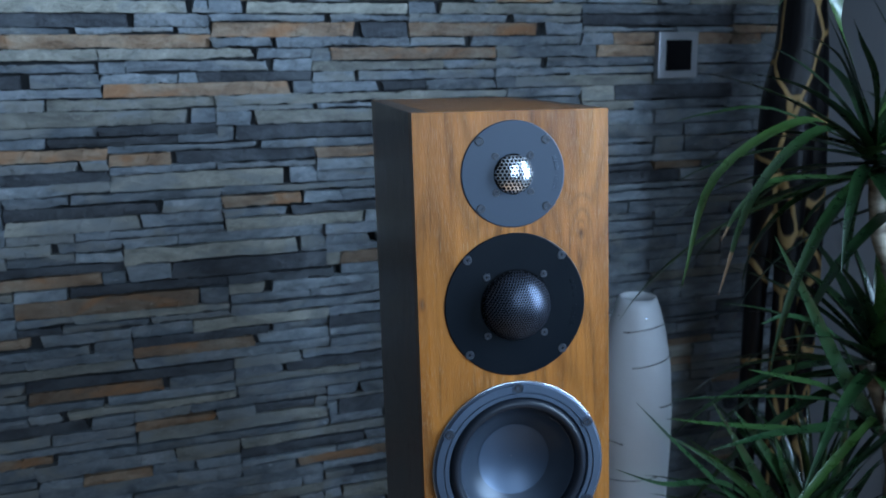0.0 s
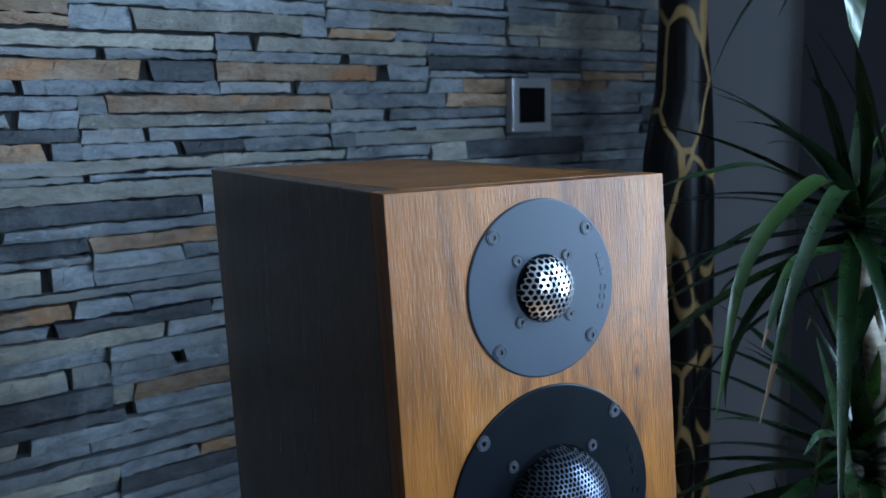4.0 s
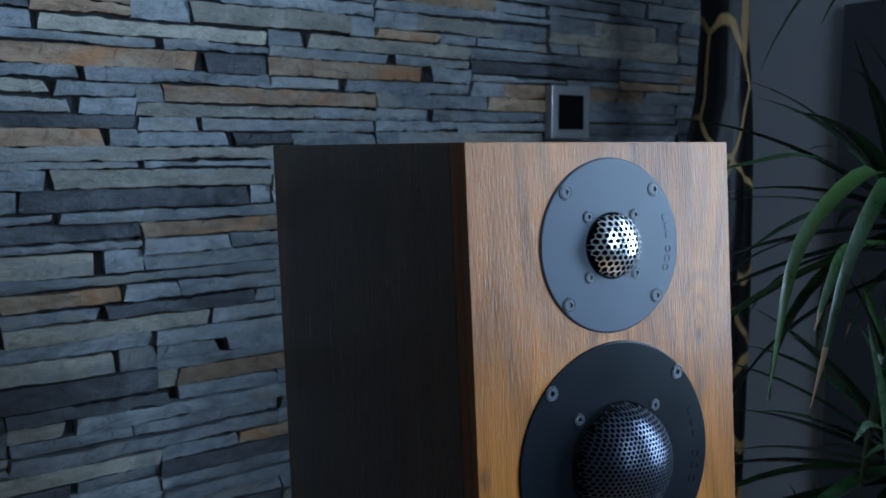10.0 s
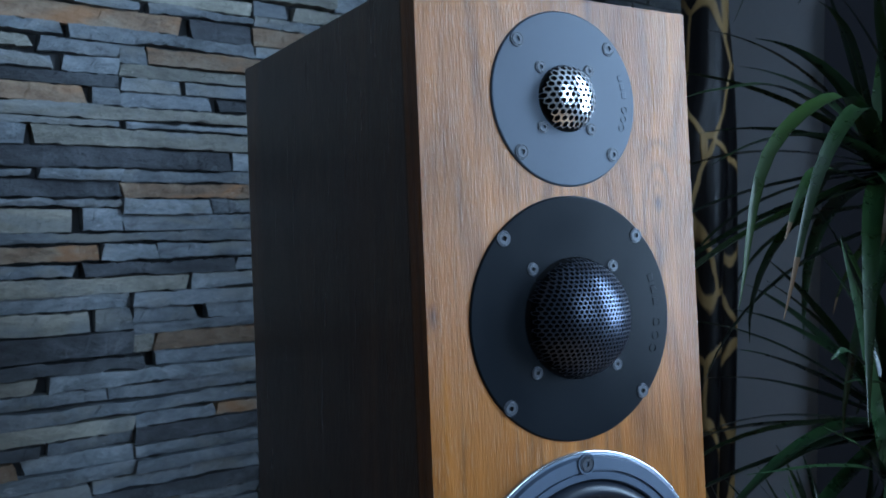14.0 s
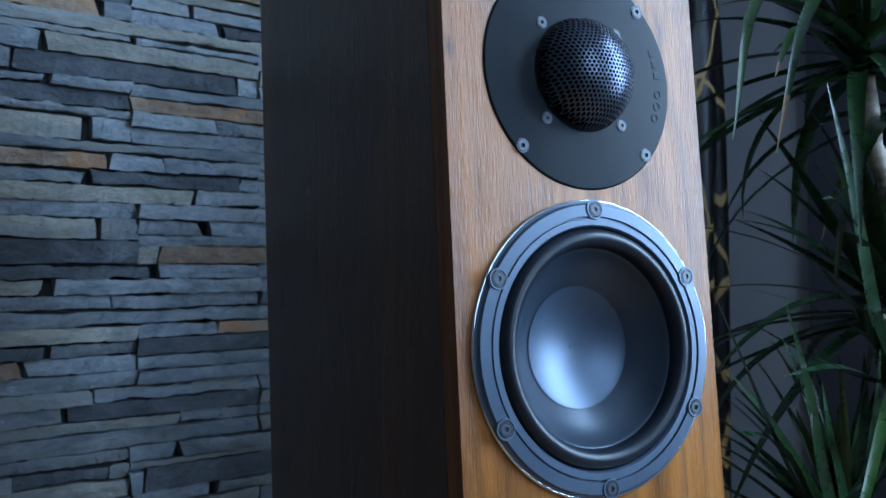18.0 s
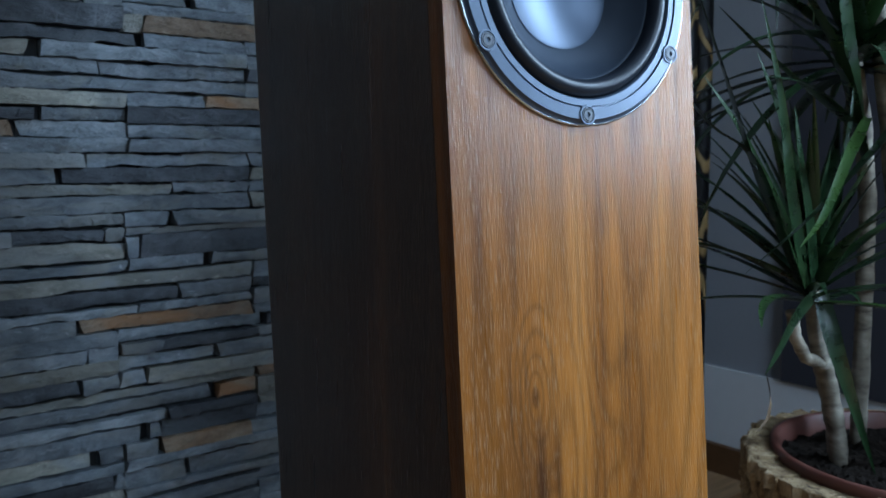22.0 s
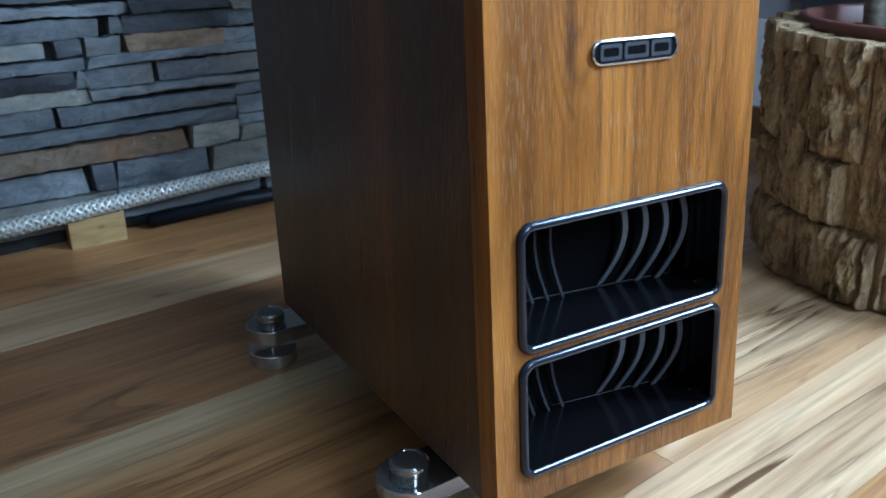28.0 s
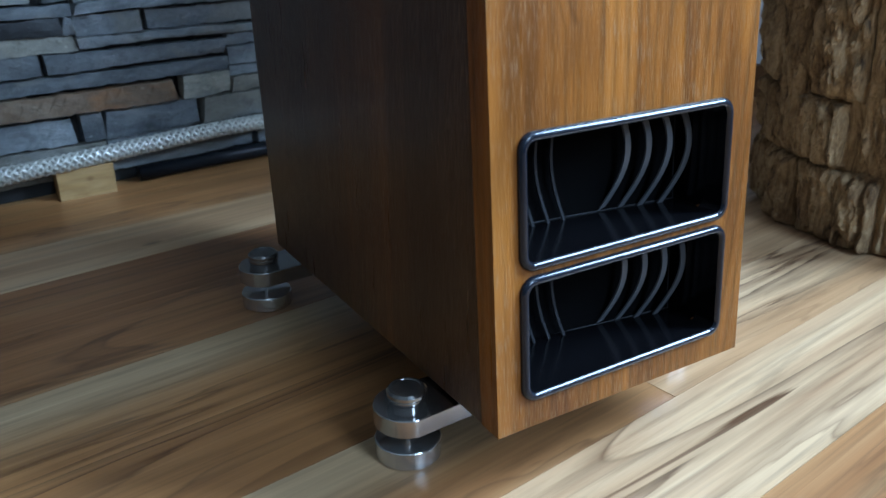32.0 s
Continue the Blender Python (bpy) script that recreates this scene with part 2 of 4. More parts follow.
CAP = plain("satin_dust_cap", (0.036, 0.051, 0.076), 0.38, 0.45, speck=0.05, scale=60)
BLACK = plain("black_plastic", (0.00248, 0.00248, 0.0031), 0.16, speck=0.1)
# dark plastic of seam and badge marks; also paints the left vanes dimmer
RIB_DARK = plain("dark_plastic_dimmed_rib", (0.026, 0.027, 0.031), 0.5, speck=0.05)
RIB = plain("grey_plastic_rib", (0.0806, 0.08494, 0.0961), 0.5, speck=0.05)
BEZEL = plain("satin_black_bezel", (0.00868, 0.01178, 0.0186), 0.16, 0.3, speck=0.05)
CHROME = brushed("bright_chrome", (0.78, 0.80, 0.83), 0.14)
STEEL = brushed("turned_steel", (0.60, 0.60, 0.60), 0.15)
STEEL_MID = brushed("satin_turned_steel", (0.42, 0.418, 0.415), 0.13)
STEEL_DARK = brushed("darkened_turned_steel", (0.27, 0.262, 0.255), 0.14)
GRILLE_STEEL = brushed("bright_grille_steel", (0.80, 0.80, 0.82), 0.22)
GRILLE_BLACK = plain("black_grille", (0.062, 0.072, 0.098), 0.33, 0.8, speck=0.05)
SCREW = plain("dark_screw_steel", (0.016, 0.019, 0.026), 0.45, 0.3, speck=0.1)
# black of the badge face; also paints the dark in ports and behind grilles
VOID = plain("void_black", (0.00155, 0.00155, 0.00186), 0.95)
VOID.node_tree.nodes["Principled BSDF"].inputs["Specular IOR Level"].default_value = 0.05
LAMP_WHITE = plain("white_lamp_shade", (0.555, 0.5625, 0.5775), 0.42, speck=0.04, scale=30)
for m, v in ((PLATE_MID, 0.07), (PLATE_TW, 0.3), (RUBBER, 0.18), (RIB_DARK, 0.12), (BLACK, 0.3), (BEZEL, 0.5), (CONE, 0.25), (CAP, 0.35)):
    m.node_tree.nodes["Principled BSDF"].inputs["Specular IOR Level"].default_value = v


# ---- mesh helpers ----
def part(name, bm, material, parent=None, label="", smooth=False, m=None):
    """Link a bmesh (or a ready mesh) as one object under its thing."""
    if isinstance(bm, bmesh.types.BMesh):
        me = bpy.data.meshes.new(name)
        bmesh.ops.recalc_face_normals(bm, faces=bm.faces)
        bm.to_mesh(me)
        bm.free()
    else:
        me = bm
    if material and not me.materials:
        me.materials.append(material)
    if smooth:
        me.shade_smooth()
    ob = new(name, me)
    if parent:
        ob.parent = parent
    if m is not None:
        ob.matrix_basis = m
    if label:
        ob["label"] = label
    return ob


def box(x0, x1, y0, y1, z0, z1, bevel=0.0, seg=2, bm=None):
    own = bmesh.new()
    vs = [own.verts.new((x, y, z)) for x in (x0, x1) for y in (y0, y1) for z in (z0, z1)]
    for q in ((0, 1, 3, 2), (4, 6, 7, 5), (0, 4, 5, 1), (2, 3, 7, 6), (0, 2, 6, 4), (1, 5, 7, 3)):
        own.faces.new([vs[i] for i in q])
    bmesh.ops.recalc_face_normals(own, faces=own.faces)
    if bevel:
        bmesh.ops.bevel(own, geom=own.edges[:], offset=bevel, segments=seg, affect="EDGES", profile=0.7)
    return own


def lathe(profile, seg=64, close=False, bm=None, axis="z", centre=(0, 0, 0)):
    """Turn (radius, height) pairs round an axis."""
    bm = bm or bmesh.new()
    rings = []
    for r, h in profile:
        ring = []
        for i in range(seg):
            a = 2 * math.pi * i / seg
            x, y = r * math.cos(a), r * math.sin(a)
            p = (x, y, h) if axis == "z" else (x, h, y)
            ring.append(bm.verts.new(Vector(p) + Vector(centre)))
        rings.append(ring)
    for a, b in zip(rings, rings[1:]):
        for i in range(seg):
            bm.faces.new((a[i], a[(i + 1) % seg], b[(i + 1) % seg], b[i]))
    if close:
        bm.faces.new(rings[0])
        bm.faces.new(rings[-1])
    return bm


def tube(points, radius, seg=10, bm=None, radii=None, cap=True):
    """A tube along points; radii may vary."""
    bm = bm or bmesh.new()
    pts = [Vector(p) for p in points]
    rings, side = [], None
    for i, p in enumerate(pts):
        d = (pts[min(i + 1, len(pts) - 1)] - pts[max(i - 1, 0)]).normalized()
        if side is None:
            side = d.orthogonal().normalized()
        side = (side - d * side.dot(d)).normalized()
        up = d.cross(side)
        r = radii[i] if radii else radius
        rings.append([bm.verts.new(p + r * (math.cos(2 * math.pi * k / seg) * side + math.sin(2 * math.pi * k / seg) * up)) for k in range(seg)])
    for a, b in zip(rings, rings[1:]):
        for k in range(seg):
            bm.faces.new((a[k], a[(k + 1) % seg], b[(k + 1) % seg], b[k]))
    if cap:
        bm.faces.new(rings[0][::-1])
        bm.faces.new(rings[-1])
    return bm


def rounded(x0, x1, z0, z1, r, seg=6):
    """Corner points of a rounded rectangle, anticlockwise."""
    out = []
    for cx, cz, a0 in ((x1 - r, z1 - r, 0), (x0 + r, z1 - r, 90), (x0 + r, z0 + r, 180), (x1 - r, z0 + r, 270)):
        for i in range(seg + 1):
            a = radians(a0 + 90 * i / seg)
            out.append((cx + r * math.cos(a), cz + r * math.sin(a)))
    return out


def loft(loops, bm=None, cap_first=False, cap_last=False):
    """Faces between closed loops of equal length."""
    bm = bm or bmesh.new()
    rings = [[bm.verts.new(p) for p in loop] for loop in loops]
    n = len(rings[0])
    for a, b in zip(rings, rings[1:]):
        for i in range(n):
            bm.faces.new((a[i], a[(i + 1) % n], b[(i + 1) % n], b[i]))
    if cap_first:
        bm.faces.new(rings[0])
    if cap_last:
        bm.faces.new(rings[-1])
    return bm


def empty(name, m=None, **tags):
    ob = new(name)
    if m is not None:
        ob.matrix_basis = m
    return tagged(ob, **tags)


# ---- room ----
WALL_Y, WALL_X = 0.768, 0.985
# west wall is made up and set close in to block floor bounce
LEFT_X, BACK_Y, ROOF_Z = -1.0, -2.0, 2.5


def slab(name, x0, x1, y0, y1, z0, z1, material, **tags):
    return tagged(part(name, box(x0, x1, y0, y1, z0, z1), material), kind="structure", **tags)


slab("wall_north", LEFT_X, WALL_X, WALL_Y, WALL_Y + 0.15, 0, ROOF_Z, MORTAR, label="wall clad in split slate panels", category="wall")
slab("wall_west", LEFT_X - 0.15, LEFT_X, BACK_Y, WALL_Y + 0.15, 0, ROOF_Z, DIM_WALL, label="plain dark wall out of view, set close to cut bounced light", category="wall")
slab("ceiling", LEFT_X, WALL_X, BACK_Y, WALL_Y, ROOF_Z, ROOF_Z + 0.12, CEILING_PAINT, label="plain painted ceiling", category="ceiling")


def holed_wall(name, along, fixed0, fixed1, a0, a1, hole, label, material=None):
    """A wall with one window opening, as four blocks in one mesh."""
    h0, h1, z0, z1 = hole
    bm = bmesh.new()
    for p0, p1, q0, q1 in ((a0, h0, 0, ROOF_Z), (h1, a1, 0, ROOF_Z), (h0, h1, 0, z0), (h0, h1, z1, ROOF_Z)):
        one = box(fixed0, fixed1, p0, p1, q0, q1) if along == "y" else box(p0, p1, fixed0, fixed1, q0, q1)
        me = bpy.data.meshes.new("t")
        one.to_mesh(me)
        one.free()
        bm.from_mesh(me)
        bpy.data.meshes.remove(me)
    return tagged(part(name, bm, material or PLASTER), label=label, category="wall", kind="structure")


holed_wall("wall_east", "y", WALL_X, WALL_X + 0.2, BACK_Y, WALL_Y + 0.15, (-1.25, -0.45, 0.72, 2.20), "white plastered wall with a window opening")
holed_wall("wall_south", "x", BACK_Y - 0.2, BACK_Y, LEFT_X, WALL_X, (-0.31, 0.51, 1.00, 2.42), "dark wall out of view with a window, cuts bounced light", DIM_WALL)

# ---- floor ----
slab("floor", LEFT_X, WALL_X, BACK_Y, WALL_Y, -0.08, -0.008, MORTAR, label="wood strip floor with strong light and dark grain", category="floor")
floor = bpy.data.objects["floor"]


def plank_mat(name, stops, vein_tone, blush, veined=0.5, sapwood=None):
    """Acacia strip: straight streaks, wavy dark growth lines that fade on one side, small knots, fine pores."""
    k = Nodes(name)
    v1, v2, v3 = k.coords((0.05, 1, 1), by_object=True), k.coords((0.02, 1, 1), by_object=True), k.coords((0.10, 1, 1), by_object=True)
    vk = k.coords((0.45, 1, 1), by_object=True)
    wide, fine, streak = k.noise(v1, 34, 6, 0.62, 0.3), k.noise(v2, 260, 4, 0.6, 0.2), k.noise(v1, 75, 5, 0.65, 0.5)
    knots = k.t.nodes.new("ShaderNodeTexVoronoi")
    knots.inputs["Scale"].default_value = 6.0
    k.link(vk, knots.inputs["Vector"])
    near = k.ramp(knots.outputs["Distance"], (0.0, grey(1)), (0.06, grey(0.5)), (0.22, grey(0)))
    field = maths(k, "ADD", k.noise(v3, 9.5, 4.5, 0.56, 0.9), maths(k, "MULTIPLY", near, 0.10))
    line = k.ramp(field, (0.36, grey(0.0)), (0.405, grey(0.55)), (0.418, grey(1)), (0.426, grey(0.08)), (0.455, grey(0.1)), (0.492, grey(0.6)), (0.500, grey(1)), (0.509, grey(0.05)), (0.60, grey(0.0)))
    where = k.ramp(k.noise(v1, 15, 3), (0.38, grey(0.30 * veined)), (0.58, grey(veined)))
    col = k.ramp(wide, *stops)
    col = k.mix(k.ramp(k.noise(v1, 12, 3), (0.46, grey(0)), (0.62, grey(0.75))), col, blush)
    col = k.mix(k.mix(1.0, line, where, "MULTIPLY"), col, vein_tone)
    if sapwood:
        # a pale band of sapwood along one edge of the plank
        low, high = sapwood
        sep = k.t.nodes.new("ShaderNodeSeparateXYZ")
        k.link(k.coords(), sep.inputs[0])
        across = maths(k, "ADD", sep.outputs[1], maths(k, "MULTIPLY", maths(k, "SUBTRACT", k.noise(v3, 14, 4, 0.55, 0.4), 0.5), 0.05))
        place = maths(k, "DIVIDE", maths(k, "SUBTRACT", across, low), high - low)
        col = k.mix(k.ramp(place, (0.0, grey(0)), (1.0, grey(0.88))), col, k.ramp(wide, (0.28, (0.360, 0.230, 0.124)), (0.55, (0.500, 0.345, 0.198)), (0.75, (0.570, 0.420, 0.260))))
    col = k.mix(0.75, col, k.ramp(streak, (0.34, grey(0.58)), (0.47, grey(0.97)), (0.72, grey(1.10))), "MULTIPLY")
    col = k.mix(0.6, col, k.ramp(fine, (0.3, grey(0.72)), (0.7, grey(1.12))), "MULTIPLY")
    col = k.mix(k.ramp(knots.outputs["Distance"], (0.0, grey(0.95)), (0.022, grey(0.7)), (0.045, grey(0))), col, (0.027, 0.0132, 0.0072))
    return k.done(col, k.ramp(fine, (0.3, grey(0.40)), (0.7, grey(0.29))), 0, k.bump(fine, 0.06, 0.0005))


PLANKS = (
    plank_mat("acacia_pale", ((0.28, (0.315, 0.166, 0.083)), (0.42, (0.420, 0.246, 0.129)), (0.55, (0.485, 0.305, 0.168)), (0.75, (0.560, 0.375, 0.225))), (0.110, 0.044, 0.017), (0.340, 0.165, 0.068), 0.55),
    plank_mat("acacia_brown", ((0.28, (0.270, 0.112, 0.040)), (0.42, (0.400, 0.180, 0.066)), (0.56, (0.470, 0.235, 0.094)), (0.75, (0.530, 0.305, 0.140))), (0.090, 0.034, 0.012), (0.285, 0.108, 0.034), 0.75),
    plank_mat("acacia_dark", ((0.28, (0.180, 0.073, 0.028)), (0.42, (0.260, 0.111, 0.043)), (0.56, (0.325, 0.150, 0.060)), (0.75, (0.410, 0.222, 0.100))), (0.075, 0.029, 0.012), (0.195, 0.077, 0.028), 0.7),
    plank_mat("acacia_veined", ((0.28, (0.322, 0.172, 0.088)), (0.42, (0.435, 0.262, 0.143)), (0.55, (0.515, 0.332, 0.188)), (0.75, (0.590, 0.415, 0.255))), (0.085, 0.034, 0.014), (0.370, 0.185, 0.080), 1.0),
    plank_mat("acacia_two_tone_wide", ((0.28, (0.225, 0.096, 0.036)), (0.42, (0.345, 0.158, 0.058)), (0.56, (0.430, 0.208, 0.080)), (0.75, (0.520, 0.285, 0.122))), (0.075, 0.029, 0.012), (0.300, 0.122, 0.041), 0.85, (0.020, 0.068)),
    plank_mat("acacia_two_tone", ((0.28, (0.180, 0.076, 0.029)), (0.42, (0.265, 0.118, 0.046)), (0.56, (0.330, 0.158, 0.064)), (0.75, (0.410, 0.225, 0.102))), (0.070, 0.028, 0.012), (0.210, 0.085, 0.031), 0.8, (-0.012, 0.030)),
)
rng = random.Random(5)
STRIP = 0.0975
# tone of each strip from the slate wall outwards: 0 pale, 1 brown, 2 dark, 3 veined, 5 pale along one edge
TONES = [1, 1, 0, 2, 2, 0, 1, 5, 3, 2, 0, 2, 0, 1, 0, 0, 1, 2]
WIDE_END = 0.17
STARTS = {5: (WIDE_END, 0), 6: (WIDE_END, 0), 7: (0.083, 3)}  # a paler plank begins here in these strips
edge = 0.02 + 8 * STRIP
while edge - len(TONES) * STRIP > BACK_Y:
    TONES.append(rng.choice((0, 0, 1, 1, 2)))
for row, tone in enumerate(TONES):
    y1 = min(edge - row * STRIP, WALL_Y - 0.002)
    y0 = max(edge - (row + 1) * STRIP, BACK_Y + 0.002)
    if y1 - y0 < 0.01:
        continue
    x = STARTS[row][0] - 3.9018 if row in STARTS else rng.choice((-1.95, -2.12, -1.82)) - 2.6
    while x < WALL_X - 0.01:
        x0, x1 = max(x, LEFT_X + 0.002), min(x + 1.3, WALL_X - 0.002)
        x += 1.3006
        low = y0
        if row in (5, 6) and x1 < WIDE_END + 0.01:
            if row == 6:
                continue
            low = y0 - STRIP  # one double-width plank fills both strips
        ln, wd = x1 - x0, y1 - low
        if ln < 0.01:
            continue
        kind = STARTS[row][1] if row in STARTS and x0 > STARTS[row][0] - 0.01 else tone
        if low < y0:
            kind = 4
        ob = part("plank", box(-ln / 2, ln / 2, -wd / 2 + 0.0002, wd / 2 - 0.0002, -0.008, 0), PLANKS[kind], floor)
        ob.matrix_basis = pose((x0 + x1) / 2, (low + y1) / 2, 0)

# ---- loudspeaker ----
SPK = pose(0, 0, 0, 0, 0, -7.4)
LEAN = math.tan(radians(4.5))
HALF, DEEP, BOT, TOP = 0.096, 0.332, 0.0505, 1.0553
BAF = Matrix.Translation((0, 1.008 * math.sin(radians(4.5)), 1.0583 * math.cos(radians(4.5)))) @ pose(0, 0, 0, -4.5)
speaker = empty("loudspeaker", SPK, label="tall walnut floorstanding loudspeaker with three drivers on steel feet", category="loudspeaker")


def sheared(x0, x1, d0, d1, z0, z1, bevel=0.0):
    """A box that leans back with the cabinet; d is depth behind the front."""
    bm = box(x0, x1, d0, d1, z0, z1, bevel)
    for v in bm.verts:
        v.co.y += (v.co.z - BOT) * LEAN
    return bm


T = 0.018
part("side_panel", sheared(-HALF, -HALF + T, 0.0166, DEEP, BOT, TOP, 0.0012), WALNUT_SHADED, speaker, "walnut veneer with brown streaks, side shade painted into its colour")
part("side_panel", sheared(HALF - T, HALF, 0.0166, DEEP, BOT, TOP, 0.0012), WALNUT_SHADED, speaker, "walnut veneer with brown streaks, side shade painted into its colour")
part("top_panel", sheared(-HALF + T, HALF - T, 0.0166, DEEP, TOP - T, TOP, 0.0004), WALNUT, speaker)
part("bottom_panel", sheared(-HALF + T, HALF - T, 0.02, DEEP, BOT, BOT + T), BLACK, speaker)
part("back_panel", sheared(-HALF + T, HALF - T, DEEP - T, DEEP - 0.001, BOT + T, TOP - T), WALNUT, speaker)

PORTS = ((-0.0770, 0.074, -0.9110, -0.8420), (-0.0770, 0.074, -0.9885, -0.9200))
WOOF = (0.0, -0.351)


def front_baffle():
    bm = bmesh.new()
    zb = -1.0082
    loops = [[(-HALF, 0.0), (HALF, 0.0), (HALF, zb), (-HALF, zb)]]
    loops += [rounded(*p, 0.007) for p in PORTS]
    loops += [[(WOOF[0] + 0.079 * math.cos(2 * math.pi * i / 48), WOOF[1] + 0.079 * math.sin(2 * math.pi * i / 48)) for i in range(48)]]
    edges = []
    for lp in loops:
        vs = [bm.verts.new((x, 0, z)) for x, z in lp]
        edges += [bm.edges.new((a, b)) for a, b in zip(vs, vs[1:] + vs[:1])]
    bmesh.ops.triangle_fill(bm, edges=edges, use_beauty=True, use_dissolve=False)
    back = bmesh.ops.extrude_face_region(bm, geom=bm.faces[:])
    bmesh.ops.translate(bm, verts=[g for g in back["geom"] if isinstance(g, bmesh.types.BMVert)], vec=(0, 0.0164 * math.cos(radians(4.5)), 0.0164 * math.sin(radians(4.5))))
    return bm


part("front_baffle", front_baffle(), WALNUT, speaker, "walnut veneered front with oiled sheen", m=BAF)


def screw_bm(r=0.0035):
    """A countersunk socket screw head, facing -y."""
    bm = lathe([(r * 1.25, -0.0001), (r * 1.2, -0.0006), (r * 1.02, -0.0006), (r, -0.0002), (r * 0.92, -0.0008), (r * 0.42, -0.0008), (r * 0.38, 0.0012)], 18, axis="y")
    bmesh.ops.contextual_create(bm, geom=[e for e in bm.edges if e.is_boundary and abs(e.verts[0].co.y - 0.0012) < 1e-6])
    return bm


def screw_mesh(name, r):
    bm = screw_bm(r)
    me = bpy.data.meshes.new(name)
    bmesh.ops.recalc_face_normals(bm, faces=bm.faces)
    bm.to_mesh(me)
    bm.free()
    me.materials.append(SCREW)
    return me


SCREW_L, SCREW_S = screw_mesh("screw", 0.0036), screw_mesh("screw", 0.0030)


def honeycomb(radius, rise, pitch, wall, flat=0.0, deep=0.0006):
    """A perforated dome of hexagonal holes, bulging towards -y."""
    bm = bmesh.new()

    def up(x, z):
        q = min(1.0, math.hypot(x, z) / radius)
        return -rise * math.sqrt(max(0.0, 1 - q * q)) if flat == 0 else -rise * (1 - q ** flat)

    dz = pitch * math.sqrt(3) / 2
    n = int(radius / dz) + 2
    for j in range(-n, n + 1):
        for i in range(-n, n + 1):
            cx, cz = (i + 0.5 * (j % 2)) * pitch, j * dz
            if math.hypot(cx, cz) > radius - pitch * 0.35:
                continue
            rings = []
            for r, dd in ((pitch / math.sqrt(3), 0), (pitch / math.sqrt(3) - wall, 0), (pitch / math.sqrt(3) - wall, deep)):
                ring = []
                for k in range(6):
                    a = radians(60 * k + 30)
                    x, z = cx + r * math.cos(a), cz + r * math.sin(a)
                    q = math.hypot(x, z)
                    if q > radius:
                        x, z = x * radius / q, z * radius / q
                    ring.append(bm.verts.new((x, up(x, z) + dd, z)))
                rings.append(ring)
            for a, b in zip(rings, rings[1:]):
                for k in range(6):
                    bm.faces.new((a[k], a[(k + 1) % 6], b[(k + 1) % 6], b[k]))
    return bm


def driver_plate(name, centre, radius, material, screws, hole, label):
    at = BAF @ Matrix.Translation((centre[0], 0, centre[1]))
    plate = part(name, lathe([(hole, 0.006), (hole, -0.0012), (radius - 0.0012, -0.0012), (radius - 0.0004, -0.0008), (radius, 0.0002), (radius, 0.002)], 96, axis="y"), material, speaker, label, m=at)
    for (sx, sz), me in screws:
        part("screw", me, None, plate, m=Matrix.Translation((sx, -0.0012, sz)))
    return plate


def four(a, b):
    return [(s * a, t * b) for s in (-1, 1) for t in (-1, 1)]


tw = driver_plate("tweeter_plate", (0, -0.0598), 0.0512, PLATE_TW, [(p, SCREW_L) for p in four(0.0325, 0.0318)] + [(p, SCREW_S) for p in four(0.0172, 0.0172)], 0.0195, "blue-grey metal tweeter plate")
part("grille", honeycomb(0.0198, 0.0125, 0.0037, 0.00064), GRILLE_STEEL, tw, "bright perforated steel dome grille", m=Matrix.Translation((0, -0.0006, 0)))
part("backing", lathe([(0.0205, 0.0), (0.0205, -0.0006), (0.0003, -0.0006)], 40, axis="y"), VOID, tw)
part("dome", lathe([(0.0195, 0.002), (0.017, -0.001), (0.012, -0.005), (0.006, -0.0072), (0.0005, -0.008)], 32, axis="y"), VOID, tw, smooth=True)
mid = driver_plate("midrange_plate", (0, -0.1866), 0.0707, PLATE_MID, [(p, SCREW_L) for p in four(0.0470, 0.0466)] + [(p, SCREW_S) for p in four(0.0285, 0.0290)], 0.0352, "black metal midrange plate")
part("grille", honeycomb(0.0346, 0.0265, 0.0027, 0.00036), GRILLE_BLACK, mid, "black perforated steel dome grille", m=Matrix.Translation((0, -0.0006, 0)))
part("backing", lathe([(0.0360, 0.0), (0.0360, -0.0006), (0.0003, -0.0006)], 48, axis="y"), VOID, mid)
part("dome", lathe([(0.0335, 0.004), (0.029, -0.006), (0.02, -0.014), (0.01, -0.0185), (0.0005, -0.0195)], 40, axis="y"), VOID, mid, smooth=True)
for plate, r, k in ((tw, 0.043, 1.0), (mid, 0.0608, 1.25)):
    # embossed mark: a row of rings and a bar
    for i in range(3):
        a = radians(-6 - 7.5 * i)
        part("ring_mark", lathe([(0.0021 * k, 0), (0.0021 * k, -0.00035), (0.0018 * k, -0.00035), (0.0018 * k, 0)], 20, axis="y"), plate.data.materials[0], plate, m=Matrix.Translation((r * math.cos(a), -0.0012, r * math.sin(a))))
    for i in range(3):
        a = radians(6 + 7.0 * i)
        bm = box(-0.0016 * k, 0.0016 * k, -0.00035, 0.0001, -0.0019 * k, 0.0019 * k, 0.0002, 1)
        part("bar_mark", bm, plate.data.materials[0], plate, m=Matrix.Translation((r * math.cos(a), -0.0012, r * math.sin(a))) @ pose(0, 0, 0, 0, -math.degrees(a), 0))

# woofer: cast frame, rubber roll, cone and dished cap
at = BAF @ Matrix.Translation((WOOF[0], 0, WOOF[1]))
